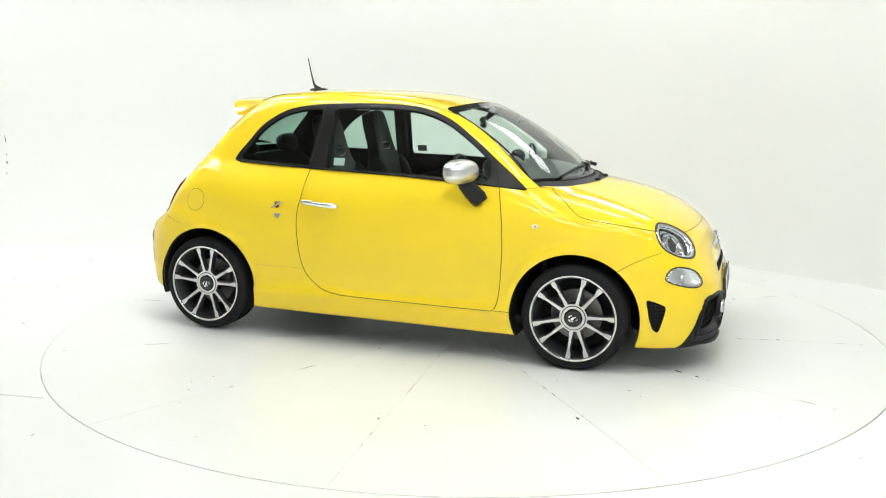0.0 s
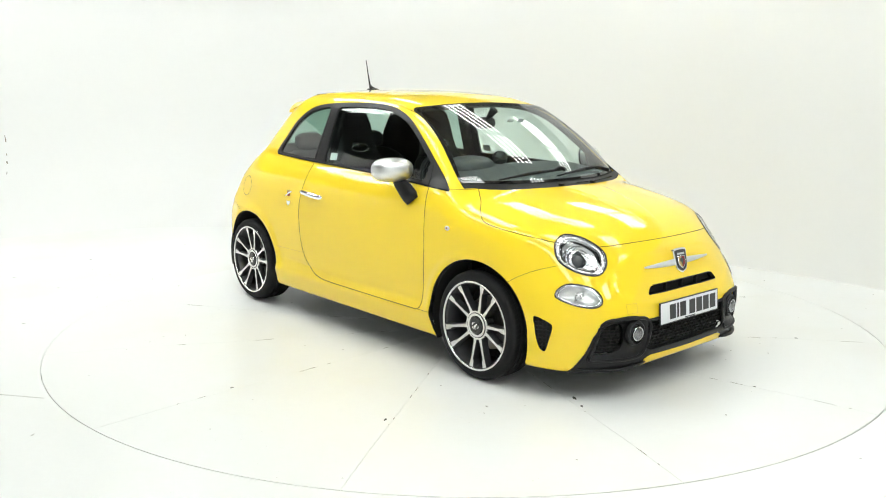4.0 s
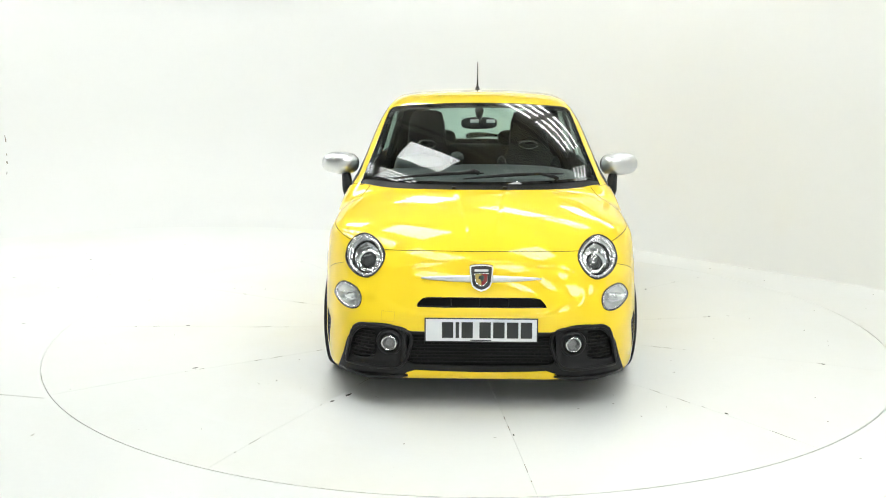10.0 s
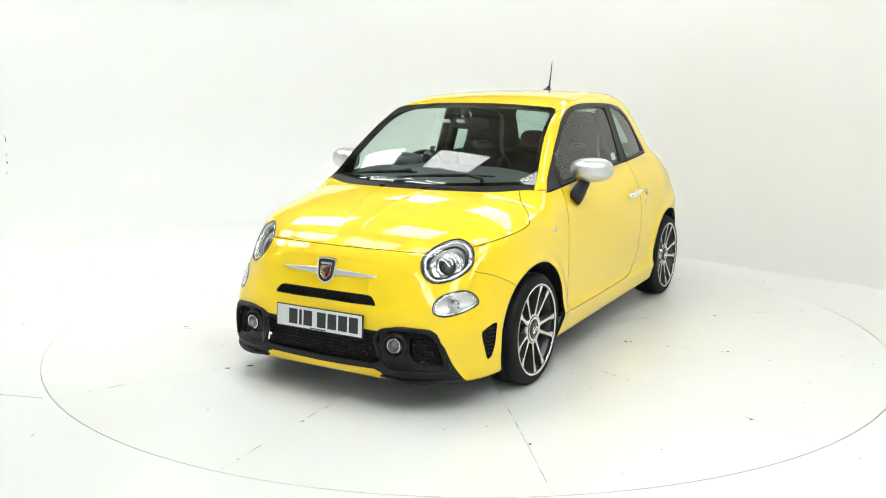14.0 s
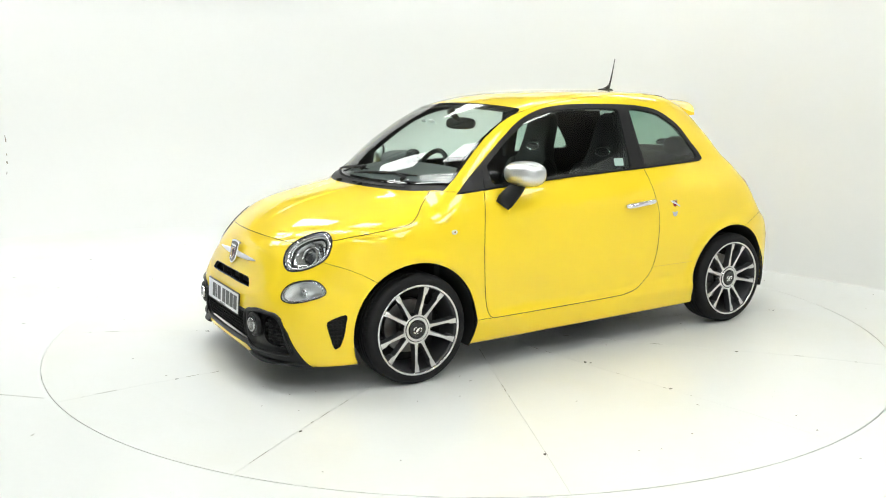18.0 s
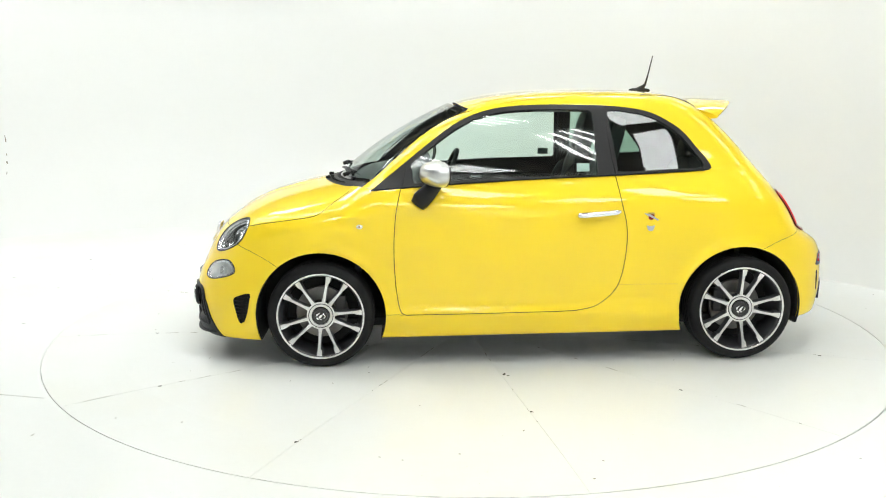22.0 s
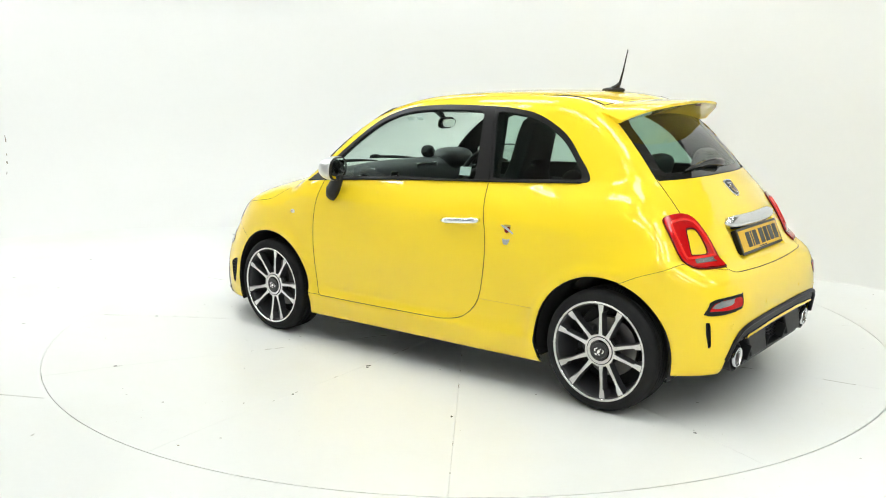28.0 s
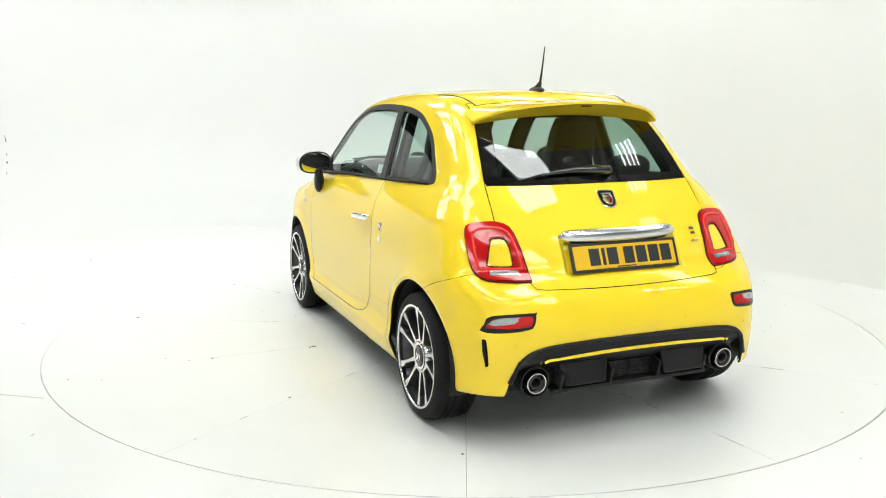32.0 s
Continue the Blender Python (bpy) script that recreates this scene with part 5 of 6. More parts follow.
    pts = [Vector((x, float(reach(1, _s, x, z)[0]) - _s * .0004, z)) for x, z in ((-.45, .425), (-.55, .4255), (-.68, .426), (-.82, .427))]
    part("quarter_seam", rod("quarter_seam", pts, .0012, SEAM_SHADE, 6), car)
    # waist rubber below the side windows
    pts = [Vector((x, float(reach(1, _s, x, z - .004)[0]) + _s * .003, z + .002)) for x, z in DLO_LOW[1:]]
    part("waist_rubber", rod("waist_rubber", [Vector((.86, float(reach(1, _s, .86, .934)[0]) + _s * .003, .936))] + pts, .0055, RUBBER, 8), car, "black waist rubber")

# aerial on the rear of the roof
zr = float(reach(2, 1, -.74, 0)[0])
ant = part("aerial", pillow("aerial", (-.748, 0, zr + .003), (.068, .020, .016), TRIM, 2.3), car, "short black roof aerial")
part("aerial_foot", rod("aerial_foot", [(-.745, 0, zr + .006), (-.768, 0, zr + .020), (-.785, 0, zr + .042)], [.019, .015, .0075], TRIM, 14), ant)
part("mast", rod("mast", [(-.783, 0, zr + .036), (-.800, 0, zr + .10), (-.824, 0, 1.672)], [.0068, .0045, .0026], TRIM, 10), ant)

# roof spoiler
NY, verts, faces = 41, [], []
for k in range(NY):
    u = -1 + 2 * k / (NY - 1)
    a = abs(u)
    y = .50 * u
    lead = Vector((-.945, y * .97, float(reach(2, 1, -.945, y * .97)[0]) + .002))
    tip = Vector((-1.25 + .185 * a ** 2.6, y, 1.412 - .055 * a ** 2 - .035 * a ** 7))
    on = Vector((-1.06, y * .985, float(reach(2, 1, -1.06, y * .97)[0])))
    mid = lead.lerp(tip, .5) + Vector((0, 0, .010 * (1 - a ** 4)))
    zb = 1.345 - .040 * a ** 2
    foot = Vector((float(reach(0, -1, y * .94, zb)[0]) + .01, y * .95, zb))
    quad = lambda f: lead * (1 - f) ** 2 + mid * 2 * f * (1 - f) + tip * f * f
    back = tip + Vector((.004, 0, -.012))
    verts += [tuple(q) for q in (lead, quad(.25), quad(.5), quad(.75), quad(.96), tip, back, back.lerp(foot, .5) + Vector((0, 0, .012 * (1 - a))), foot)]
c = 9
for k in range(NY - 1):
    for i in range(c - 1):
        q = k * c + i
        faces.append((q, q + c, q + c + 1, q + 1))
faces += [tuple(range(c)), tuple((NY - 1) * c + i for i in range(c))[::-1]]
me = sheet("roof_spoiler", verts, faces, PAINT)
bm = bmesh.new()
bm.from_mesh(me)
for e in bm.edges:
    if len(e.link_faces) == 2 and e.calc_face_angle(0) > .9:
        e.smooth = False
bmesh.ops.recalc_face_normals(bm, faces=bm.faces[:])
bm.to_mesh(me)
bm.free()
SPOILER = part("roof_spoiler", me, car, "yellow roof spoiler over the rear window")
part("high_brake_light", block("high_brake_light", (.012, .05, .006), (-1.225, 0, 1.390), RED_DARK, .002), SPOILER)

# wipers
def on_screen(y, z, off):
    return Vector((float(reach(0, 1, y, z)[0]) + off, y, z))


def on_cowl(x, y, off):
    return Vector((x, y, float(reach(2, 1, x, y)[0]) + off))


for ya, yb, za, zb, pv in ((-.47, .02, .985, 1.018, (1.035, -.03)), (-.09, .46, .990, 1.010, (1.01, .40))):
    pts = [on_screen(ya + (yb - ya) * f, za + (zb - za) * f + .010 * math.sin(f * math.pi), .016) for f in np.linspace(0, 1, 9)]
    wp = part("wiper", rod("wiper", pts, [.004, .006, .007, .009, .010, .009, .007, .006, .004], BLACK, 8), car, "black windscreen wiper")
    base = on_cowl(pv[0], pv[1], .02)
    part("wiper_arm", rod("wiper_arm", [base + Vector((.03, .02, -.01)), base, pts[6] + Vector((.018, 0, .004)), pts[4] + Vector((.014, 0, .004))], [.012, .011, .007, .005], BLACK, 8), wp)
for y in (-.14, .13):
    part("washer_jet", block("washer_jet", (.03, .022, .016), on_cowl(1.150, y, .006), BLACK, .005), car)
for k in range(22):
    y = .02 + .02 * k
    part("cowl_slot", block("cowl_slot", (.020, .006, .003), on_cowl(1.132 - .5 * y * y, y, -.001), DARK, 0), car)
# rear wiper pod
p1 = [Vector((float(reach(0, -1, y, z)[0]) - o, y, z)) for y, z, o in ((.30, 1.088, .012), (.20, 1.102, .018), (.10, 1.112, .024), (.02, 1.112, .030), (-.05, 1.106, .030), (-.085, 1.100, .016))]
part("rear_wiper", rod("rear_wiper", p1, [.005, .010, .015, .021, .024, .014], GLOSS, 12), TAILGATE, "black rear wiper on its round pivot")


# ---- cabin ----
def seat_back(y):
    """One tall shaped shell with a slot through it below the head."""
    rim = [(0, 0), (.20, 0), (.232, .10), (.236, .28), (.222, .38), (.19, .455), (.152, .51), (.134, .58), (.124, .72), (.105, .785), (.07, .80), (0, .805)]
    hole = [(0, .590), (.042, .588), (.052, .576), (.046, .563), (0, .558)]
    bm = bmesh.new()
    made = {}
    for s in (1, -1):
        vs = []
        for p in rim + hole:
            key = (s * p[0], p[1])
            if key not in made:
                made[key] = bm.verts.new((0, s * p[0], p[1]))
            vs.append(made[key])
        bm.faces.new(vs if s > 0 else vs[::-1])
    ex = bmesh.ops.extrude_face_region(bm, geom=bm.faces[:])
    for v in ex["geom"]:
        if isinstance(v, bmesh.types.BMVert):
            v.co.x += .085
    bmesh.ops.recalc_face_normals(bm, faces=bm.faces[:])
    edges = [e for e in bm.edges if e.calc_face_angle(0) > .8 and abs(e.verts[0].co.x - e.verts[1].co.x) < .01]
    bmesh.ops.bevel(bm, geom=edges, offset=.022, segments=3, profile=.5, affect="EDGES", clamp_overlap=True)
    bm.transform(pose(-.36, y, .53, 0, -15, 0))
    return from_bm("backrest", bm, LEATHER, True)


def front_seat(y):
    st = part("front_seat", pillow("front_seat", (-.12, y, .56), (.26, .225, .085), LEATHER, 3.0, (0, -8, 0)), car, "black sports seat with a tall one-piece backrest")
    part("backrest", seat_back(y), st)
    for q in (-1, 1):
        part("side_bolster", pillow("side_bolster", (-.37, y + q * .19, .79), (.085, .045, .22), LEATHER, 2.6, (0, -15, 0)), st)
    part("grip_slot", rod("grip_slot", [(-.422 - .006 * math.sin(a), y + .068 * math.cos(a), 1.085 + .026 * math.sin(a)) for a in np.linspace(0, 2 * math.pi, 20)], .004, SATIN, 6), st, "silver-edged slot")
    return st


for y in (.36, -.36):
    front_seat(y)
bench = part("rear_bench", pillow("rear_bench", (-.86, 0, .55), (.22, .60, .09), LEATHER, 3.4), car, "black rear bench")
part("bench_back", pillow("bench_back", (-1.10, 0, .80), (.06, .60, .26), LEATHER, 3.6, (0, -20, 0)), bench)
for y in (.28, -.28):
    part("rear_head_restraint", pillow("rear_head_restraint", (-1.16, y, 1.095), (.045, .115, .065), LEATHER, 2.8, (0, -15, 0)), bench)
part("parcel_shelf", block("parcel_shelf", (.16, .84, .02), (-1.22, 0, .965), LINING, .006), car, "black parcel shelf")
dash = part("dashboard", pillow("dashboard", (.78, 0, .895), (.24, .64, .125), DASH, 3.2, (0, 10, 0)), car, "grey dashboard")
part("dash_band", pillow("dash_band", (.64, 0, .875), (.10, .62, .055), shader("dash_band_paint", (.10, .10, .105), .25, coat=.6), 3.4, (0, 14, 0)), dash)
part("instrument_hood", pillow("instrument_hood", (.63, -.345, 1.015), (.11, .155, .075), DASH, 2.6), dash)
part("screen", block("screen", (.02, .18, .11), (.585, 0, .950), GLOSS, .006, (0, -12, 0)), dash)
for za, zb, ya, yb in ((.891, .895, -.098, .098), (1.005, 1.009, -.098, .098), (.891, 1.009, -.098, -.092), (.891, 1.009, .092, .098)):
    part("screen_frame", block("screen_frame", (.014, abs(yb - ya) + .004, abs(zb - za) + .004), (.572 + (.950 - (za + zb) / 2) * .21, (ya + yb) / 2, (za + zb) / 2), SATIN, .002, (0, -12, 0)), dash, "satin silver screen frame")
for y in (.30, .56, -.56):
    part("air_vent", pillow("air_vent", (.575, y, .935), (.03, .055, .045), GLOSS, 2.2, (0, -14, 0)), dash, "round black air vent")
part("turbo_gauge", pillow("turbo_gauge", (.66, -.13, 1.070), (.045, .042, .042), GLOSS, 2.2), dash)
whl = part("steering_wheel", rod("steering_wheel", [Vector((.42, -.345, .915)) + Matrix.Rotation(radians(-24), 3, "Y") @ Vector((0, .178 * math.cos(a), .178 * math.sin(a))) for a in np.linspace(0, 2 * math.pi, 41)], .0155, LEATHER, 10), car, "black flat three-spoke steering wheel")
part("wheel_boss", pillow("wheel_boss", (.435, -.345, .905), (.03, .062, .058), LEATHER, 2.6, (0, -24, 0)), whl)
for a in (0, 180, 270):
    d = Matrix.Rotation(radians(-24), 3, "Y") @ Vector((0, math.cos(radians(a)), math.sin(radians(a))))
    part("wheel_spoke", rod("wheel_spoke", [Vector((.43, -.345, .91)) + d * .05, Vector((.42, -.345, .915)) + d * .17], [.018, .012], SATIN, 8, .5), whl)
part("wheel_badge", pillow("wheel_badge", (.408, -.345, .902), (.010, .034, .034), SATIN, 2.4, (0, -24, 0)), whl, "silver steering wheel badge")
part("steering_column", rod("steering_column", [(.45, -.345, .90), (.62, -.345, .82)], [.035, .05], DASH, 12), whl)
part("inner_mirror", pillow("inner_mirror", (.400, 0, 1.265), (.018, .115, .036), BLACK, 3.0, (0, -8, 16)), car, "black inside mirror")
part("inner_mirror_glass", pillow("inner_mirror_glass", (.385, -.004, 1.265), (.008, .106, .030), shader("inner_mirror_face", (.8, .82, .82), .02, metal=1), 3.4, (0, -8, 16)), car, "inside mirror glass")
part("mirror_stem", rod("mirror_stem", [(.415, 0, 1.285), (.475, 0, 1.345)], [.012, .028], BLACK, 8), car)
for y in (.065, -.03):
    part("screen_sticker", block("screen_sticker", (.004, .05, .022), Vector((float(reach(0, 1, y, 1.285)[0]) - .01, y, 1.285)), LABEL, 0, (0, 40, 0)), car)
for _s, _w in SIDES:
    part("door_card", pillow("door_card", (.16, _s * .715, .66), (.52, .030, .24), LINING, 4.0), DOORS[_s], "black door trim")
    part("inner_handle", pillow("inner_handle", (.19, _s * .678, .872), (.045, .012, .016), CHROME, 2.4), DOORS[_s], "chrome inner door handle")
    y = float(reach(1, _s, -.275, 1.055)[0])
    lb = part("window_label", block("window_label", (.07, .001, .045), (-.272, y - _s * .010, 1.050), LABEL, 0, (_s * 17, 0, 0)), car, "pale sticker inside the door window")
    part("belt_pillar", block("belt_pillar", (.085, .04, .36), (-.395, _s * .575, 1.17), LINING, .015, (_s * 17, 3, 0)), car)
part("cabin_floor", block("cabin_floor", (2.2, 1.30, .04), (-.30, 0, .30), LINING, 0), car)
part("bulkhead", block("bulkhead", (.03, 1.30, .62), (.96, 0, .60), LINING, 0), car)
part("boot_wall", block("boot_wall", (.03, 1.10, .55), (-1.20, 0, .60), LINING, 0), car)


# ---- the studio: white floor, rounded white backdrop wall, ceiling with rows of lights ----
TABLE_R = 2.4945


def dip(r):
    return -.033 * max(0.0, 1 - (r / 2.0) ** 2)


turntable = tagged(new("turntable"), "large round white-painted turntable of wedge-shaped panels under the car", "turntable")
_radii = [.0, .25, .6, .9, 1.2, 1.5, 1.8, 2.1, 2.3, 2.4945]
for k in range(12):
    verts, faces, G = [], [], .0008
    a0, a1 = radians(6.4 + 30 * k), radians(36.4 + 30 * k)
    N = 12
    for lvl in (0, 1):
        for r in _radii:
            for i in range(N + 1):
                a = a0 + (a1 - a0) * i / N
                x, y = r * math.cos(a), r * math.sin(a)
                if i == 0:
                    x, y = x - G * math.sin(a), y + G * math.cos(a)
                if i == N:
                    x, y = x + G * math.sin(a), y - G * math.cos(a)
                verts.append((x, y, dip(r) - .02 * lvl))
    M, L = len(_radii), len(_radii) * (N + 1)
    for j in range(M - 1):
        for i in range(N):
            q = j * (N + 1) + i
            faces.append((q, q + N + 1, q + N + 2, q + 1))
    for j in range(M - 1):
        for i in (0, N):
            q = j * (N + 1) + i
            f = (q, q + L, q + L + N + 1, q + N + 1)
            faces.append(f if i == 0 else f[::-1])
    for i in range(N):
        q = (M - 1) * (N + 1) + i
        faces.append((q, q + L, q + L + 1, q + 1))
    part("panel", sheet("panel", verts, faces, TABLE_PAINT, smooth=False), turntable)
for x, y, w, h, a in ((-.133, 1.033, .030, .008, 70), (-.150, 1.058, .014, .006, 20), (1.39, -.565, .045, .007, -28), (1.49, -.63, .025, .006, -30), (1.02, -1.44, .03, .005, -54), (.86, 1.95, .016, .006, 66), (-.19, 1.62, .012, .008, 96), (1.62, 1.21, .018, .005, 37), (-.98, 1.36, .02, .004, 127), (-1.93, .86, .014, .006, 156), (.17, -1.75, .02, .005, -84), (1.9, .22, .016, .004, 6)):
    r = math.hypot(x, y)
    pts = [(w * .5 * math.cos(b) * (1 + .35 * math.sin(3 * b + x * 9)), h * math.sin(b) * (1 + .3 * math.cos(2 * b + y * 7))) for b in np.linspace(0, 2 * math.pi, 11)[:-1]]
    part("paint_chip", slab("paint_chip", pts, .0012, pose(x, y, dip(r) + .0003, 0, 0, a), PIT), turntable, "dark chip in the white paint")

# dirt and chipped paint along the joints between the panels, and small specks
_rng = random.Random(5)


def fleck(x, y, w, h, a, name, parent=None):
    pts = [(w * .5 * math.cos(b) * _rng.uniform(.7, 1.2), h * .5 * math.sin(b) * _rng.uniform(.6, 1.3)) for b in np.linspace(0, 2 * math.pi, 9)[:-1]]
    z = dip(math.hypot(x, y)) if parent else 0.0
    me = slab(name, pts, .0006, pose(x, y, z + .0004, 0, 0, a), GRIME)
    return part(name, me, parent, "dark dirt in the white paint") if parent else me


for k in range(12):
    for _ in range(6):
        r, a = _rng.uniform(.5, 2.42), 6.4 + 30 * k
        fleck(r * math.cos(radians(a)), r * math.sin(radians(a)), _rng.choice((.015, .03, .05, .09, .16)), _rng.uniform(.002, .0042), a, "joint_dirt", turntable)
for _ in range(46):
    r, a = 2.4 * math.sqrt(_rng.random()), _rng.uniform(0, 360)
    fleck(r * math.cos(radians(a)), r * math.sin(radians(a)), _rng.uniform(.006, .016), _rng.uniform(.003, .007), _rng.uniform(0, 180), "paint_speck", turntable)
_bm = bmesh.new()
for _ in range(110):
    r, a = _rng.uniform(2.53, 4.4), _rng.uniform(0, 360)
    me = fleck(r * math.cos(radians(a)), r * math.sin(radians(a)), _rng.choice((.007, .010, .014, .03)), _rng.uniform(.003, .007), _rng.uniform(0, 180), "floor_specks")
    _bm.from_mesh(me)
    bpy.data.meshes.remove(me)
tagged(new("floor_specks", from_bm("floor_specks", _bm, GRIME)), "scattered dark specks and scuffs on the white floor", kind="stuff")

SEG = 144
verts, faces = [], []
for r, z in ((2.4990, -.03), (2.4990, -.0015), (2.5000, 0.0), (2.9, 0.0), (4.0, 0), (6.0, 0), (9.0, 0), (13.0, 0)):
    off = .0022 if r < 2.6 else 0
    verts += [(r * math.cos(2 * math.pi * k / SEG) + off, r * math.sin(2 * math.pi * k / SEG) - off * .5, z) for k in range(SEG)]
for j in range(7):
    for k in range(SEG):
        a, b = j * SEG + k, j * SEG + (k + 1) % SEG
        faces.append((a, a + SEG, b + SEG, b))
tagged(new("floor", sheet("floor", verts, faces, FLOOR_PAINT, smooth=False)), "white painted studio floor round the turntable", kind="structure")
tagged(new("turntable_pit", lathe("turntable_pit", [(.0, -.075), (2.52, -.075), (2.52, -.03)], Matrix.Identity(4), PIT, 96)), "dark pit below the turntable", kind="structure")
for x0, y0, x1, y1 in ((-2.55, -1.42, -2.02, -1.52), (2.62, -.62, 3.4, -1.0), (2.3, -1.25, 2.95, -1.75)):
    m = facing(((x0 + x1) / 2, (y0 + y1) / 2, .0004), (0, 0, 1), (x1 - x0, y1 - y0, 0))
    ln = math.hypot(x1 - x0, y1 - y0) / 2
    tagged(new("floor_joint", slab("floor_joint", [(-.0012, -ln), (.0012, -ln), (.0012, ln), (-.0012, ln)], .0006, m, GRIME)), "thin dirty joint in the painted floor", kind="structure")

# the backdrop: plan from the right-hand side round to the left, with a cove at its foot that fades out to the right
PLAN = [(10.0, -6.39), (6.5, -2.65), (3.14, .94), (1.79, 2.38), (.55, 3.62), (-.6, 4.40), (-1.9, 4.83), (-3.2, 4.85), (-4.3, 4.52), (-5.2, 3.90), (-6.1, 2.85), (-6.8, 1.2), (-7.2, -1.0), (-7.3, -4.5), (-7.3, -7.6)]
path = spline(PLAN, 6, False)
CEIL, WALL_TOP = 4.08, 2.75
verts, faces, rows = [], [], 0
for i, q in enumerate(path):
    d = path[min(i + 1, len(path) - 1)] - path[max(i - 1, 0)]
    d /= np.linalg.norm(d)
    nrm = np.array([-d[1], d[0]])
    rc = .015 + 1.05 * float(blend(-q[0], -.6, 1.2))
    prof = [(rc * (1 - math.sin(b)), rc * (1 - math.cos(b))) for b in np.linspace(0, math.pi / 2, 9)] + [(0, 1.5), (0, 2.1), (0, WALL_TOP)]
    col = [(q[0] + nrm[0] * o, q[1] + nrm[1] * o, z - .003) for o, z in prof]
    col += [(q[0] - nrm[0] * .12, q[1] - nrm[1] * .12, WALL_TOP - .003), (q[0] - nrm[0] * .12, q[1] - nrm[1] * .12, 0)]
    rows = len(col)
    verts += col
for i in range(len(path) - 1):
    for j in range(rows - 1):
        a = i * rows + j
        faces.append((a, a + 1, a + rows + 1, a + rows))
tagged(new("wall_backdrop", sheet("wall_backdrop", verts, faces, WALL)), "smooth white backdrop wall curving into the floor", kind="structure")
_bm = bmesh.new()
for x, y, z, w, h, tilt in ((-5.061, 4.023, .925, .010, .11, 4), (-5.069, 4.016, .758, .008, .05, -6), (-5.074, 4.012, .677, .013, .05, 8), (-5.097, 3.992, .554, .007, .08, -14)):
    pts = [(w * .5 * math.cos(b) * (1 + .4 * math.sin(3 * b + z * 9)), h * .5 * math.sin(b)) for b in np.linspace(0, 2 * math.pi, 11)[:-1]]
    n_ = Vector((.665, -.747, 0))
    me = slab("wall_crack", pts, .002, facing(Vector((x, y, z)) + n_ * (1.05 * (1 - math.sqrt(1 - (1 - z / 1.05) ** 2)) + .006), n_) @ pose(0, 0, 0, 0, 0, tilt), GRIME)
    _bm.from_mesh(me)
    bpy.data.meshes.remove(me)
tagged(new("wall_crack", from_bm("wall_crack", _bm, GRIME)), "short dark cracks in the white wall paint", kind="stuff")
# Unseen walls close the room; the rear one stands near to bounce light.
me = block("wall_rear", (17.6, .15, CEIL), (1.3, -7.65, CEIL / 2), WALL, 0)
tagged(new("wall_rear", me), "unseen white wall behind the camera, set near to bounce light", kind="structure")
me = block("wall_side", (.15, 1.3, CEIL), (10.05, -6.95, CEIL / 2), WALL, 0)
tagged(new("wall_side", me), "plain white side wall", kind="structure")

# ribbed roof sheets: pale over the backdrop, dark over the open side of the hall
u = Vector((.684, -.729, 0))
v = Vector((.729, .684, 0))
for name, near, far, material, words in (("ceiling", 0.0, 8, CEILING, "ribbed pale grey roof sheeting"), ("ceiling_dark", -12, 0.0, CEILING_DARK, "ribbed dark grey roof sheeting")):
    verts, faces = [], []
    for s in np.arange(-11, 17, .30):
        for ds, dz in ((0, 0), (.22, 0), (.235, .035), (.285, .035)):
            for t in (near, far):
                p0 = u * (s + ds) + v * t
                verts.append((p0.x, p0.y, CEIL + dz))
    faces = [(2 * k, 2 * k + 1, 2 * k + 3, 2 * k + 2) for k in range(len(verts) // 2 - 1)]
    tagged(new(name, sheet(name, verts, faces, material, smooth=False)), words, kind="structure")


for n_ in (-6.3, -4.5, -1.25, .2, .95, 1.5, -7.0):
    me = block("roof_purlin", (22, .07, .06), (0, 0, 0), GIRDER, .004)
    ob = tagged(new("roof_purlin", me), "dark grey steel purlin under the roof sheeting", kind="structure")
    p0 = u * 1.5 + v * n_
    ob.matrix_basis = pose(p0.x, p0.y, CEIL - .03, 0, 0, math.degrees(math.atan2(u.y, u.x)))


def ceiling_light(length, lit_panel, tube=TUBE, wide=.68):
    b = tagged(new("ceiling_light", block("ceiling_light", (length, wide, .05), (0, 0, -.025), FITTING, .006)),
               "long white ceiling light with a lit diffuser" if lit_panel else "long white ceiling light with four lit tubes", "ceiling light", "ceiling lights")
    if lit_panel:
        part("diffuser", block("diffuser", (length - .06, wide - .08, .012), (0, 0, -.056), DIFFUSER, .003), b, "lit white diffuser")
    else:
        for k in range(4):
            part("tube", block("tube", (length - .06, .048, .03), (0, -.2325 + .155 * k, -.066), tube, .012), b, "lit tube")
    return b


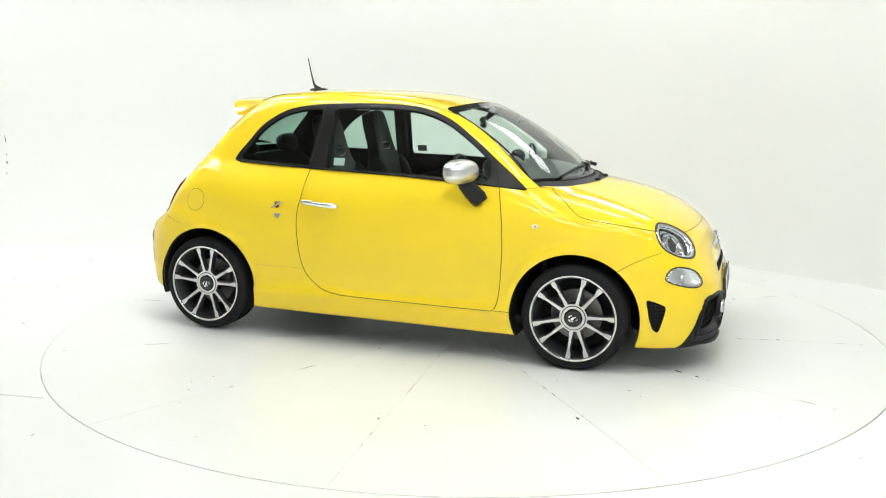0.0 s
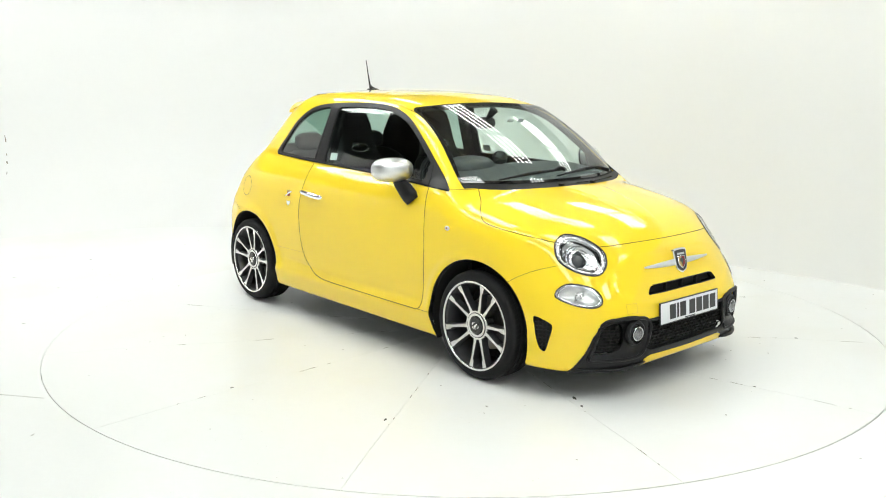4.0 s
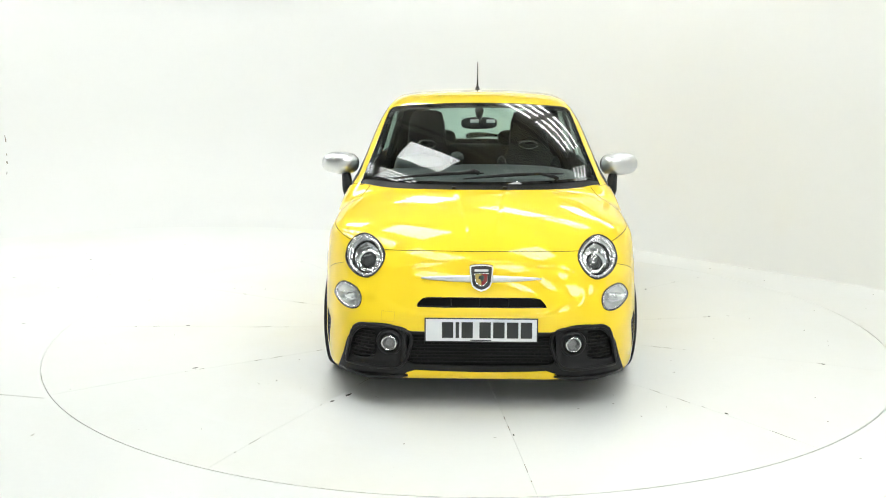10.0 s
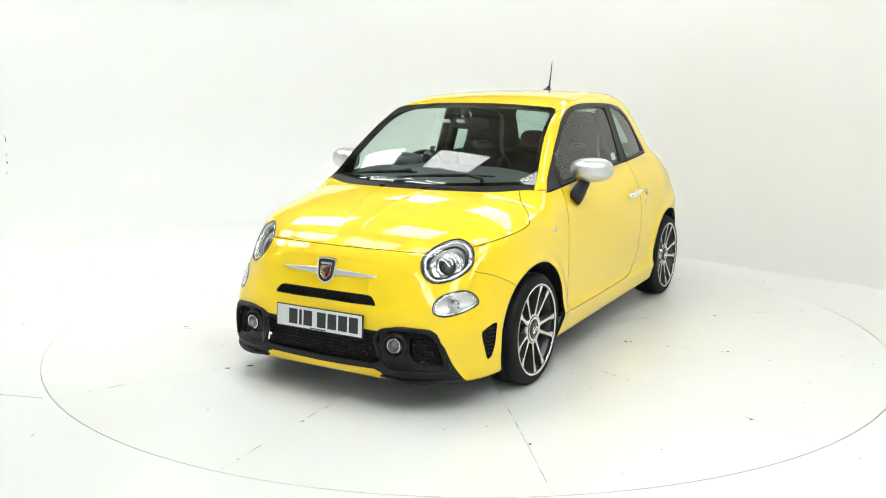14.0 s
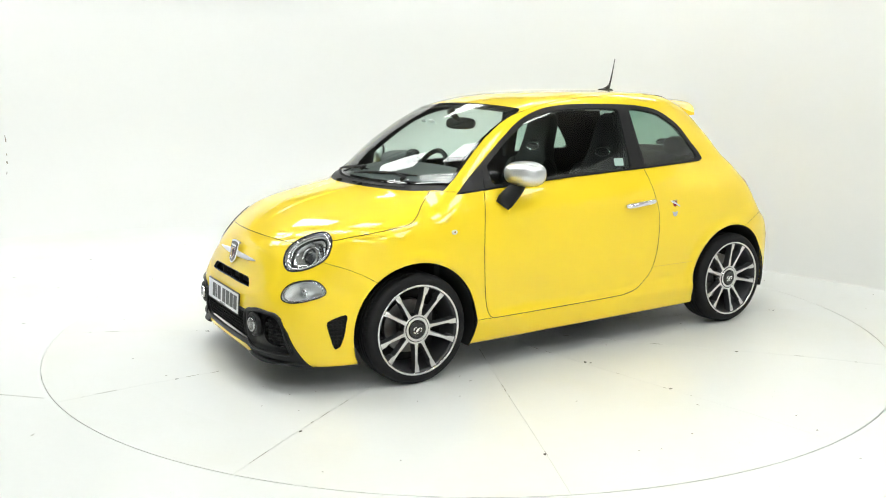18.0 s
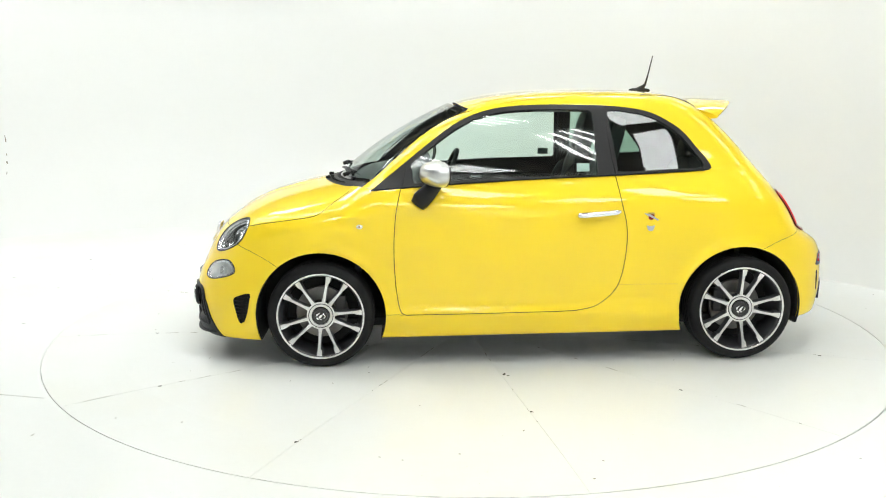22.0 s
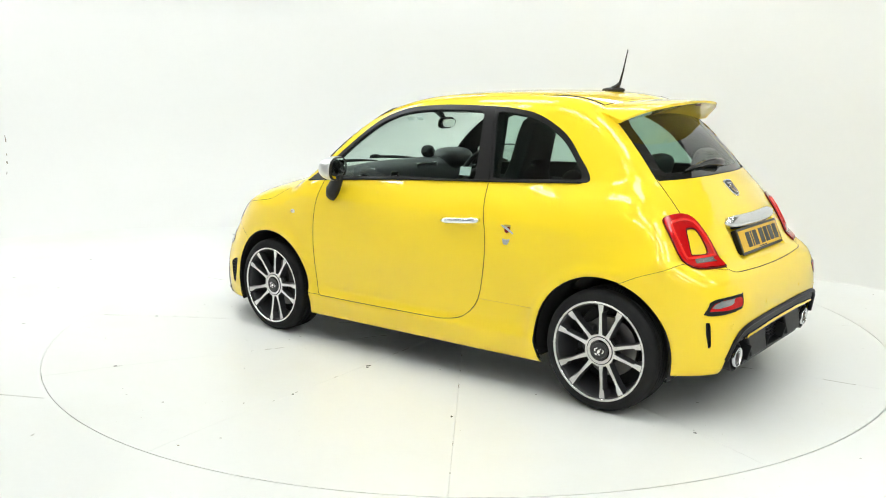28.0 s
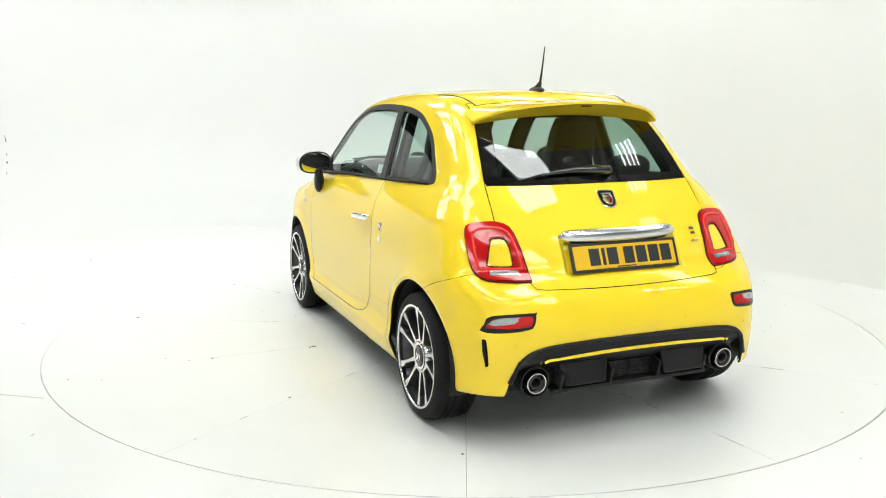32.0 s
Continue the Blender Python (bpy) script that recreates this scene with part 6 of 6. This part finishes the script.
ROWS = [(2.05, False, TUBE_WALL, ((-3.4, 1.3), (-1.12, 1.3), (.27, 1.3), (2.28, 1.2), (4.2, 1.35))),
        (3.9, False, TUBE_WALL, ((-.95, 1.3), (.45, 1.3))),
        (-.70, True, None, ((-3.55, 2.2), (-.70, 1.4))),
        (-.42, True, None, ((2.15, 1.2), (4.3, 1.3), (6.2, 1.3))),
        (-2.0, False, TUBE, ((-4.6, 1.5), (-2.8, 1.5), (-1.0, 1.5), (1.0, 1.5), (2.9, 1.5), (5.2, 1.5))),
        # Unseen pair, added mainly to brighten the left wall.
        (-2.95, False, TUBE, ((-5.0, 1.5), (-3.3, 1.5))),
        (-3.8, False, TUBE, ((2.45, 1.35), (4.0, 1.35), (5.55, 1.35))),
        (1.62, False, TUBE, ((6.15, .55),))]
_made = {}
for nn, kind_, tube, row in ROWS:
    for s, ln in row:
        p0 = u * s + v * nn
        m = pose(p0.x, p0.y, CEIL - .002, 0, 0, math.degrees(math.atan2(u.y, u.x)))
        if (ln, kind_, tube) in _made:
            copy_thing(_made[(ln, kind_, tube)], m)
        else:
            made = ceiling_light(ln, kind_, tube, .82 if kind_ else .68)
            made.matrix_basis = m
            _made[(ln, kind_, tube)] = made


# ---- what moves: turntable and car turn together ----
def motions():
    table_rows, car_rows = [], []
    for t, a in TURN:
        turn = pose(0, 0, 0, 0, 0, a)
        table_rows.append((t, turn))
        car_rows.append((t, turn @ pose(-.310, .081, 0)))
    walk(turntable, table_rows)
    walk(car, car_rows)


TURN = [(0, -18.29), (0.5, -21.37), (1, -24.82), (1.5, -28.59), (2, -32.45), (2.5, -35.95), (3, -39.64), (3.5, -43.36), (5.5, -57.74), (6, -61.53), (6.5, -64.85), (7, -68.29), (7.5, -71.98), (8, -75.80), (8.5, -79.24), (9, -82.67), (9.5, -86.35), (10, -90.18), (10.5, -93.61), (11, -96.92), (11.5, -100.63), (12, -104.52), (12.5, -107.97), (13, -111.34), (13.5, -114.93), (14, -118.84), (14.5, -122.28), (16.5, -136.58), (17, -140.10), (17.5, -143.54), (18, -147.29), (18.5, -150.73), (19, -154.24), (19.5, -157.68), (20, -161.51), (20.5, -164.93), (21, -168.19), (21.5, -171.78), (22, -175.61), (22.5, -179.08), (23, -182.43), (23.5, -185.83), (24, -189.55), (24.5, -192.98), (25, -196.48), (25.5, -199.79), (27.5, -213.88), (28, -217.72), (28.5, -221.34), (29, -224.87), (29.5, -228.17), (30, -232.00), (30.5, -235.54), (31, -239.14), (31.5, -242.29), (32, -246.13)]
motions()
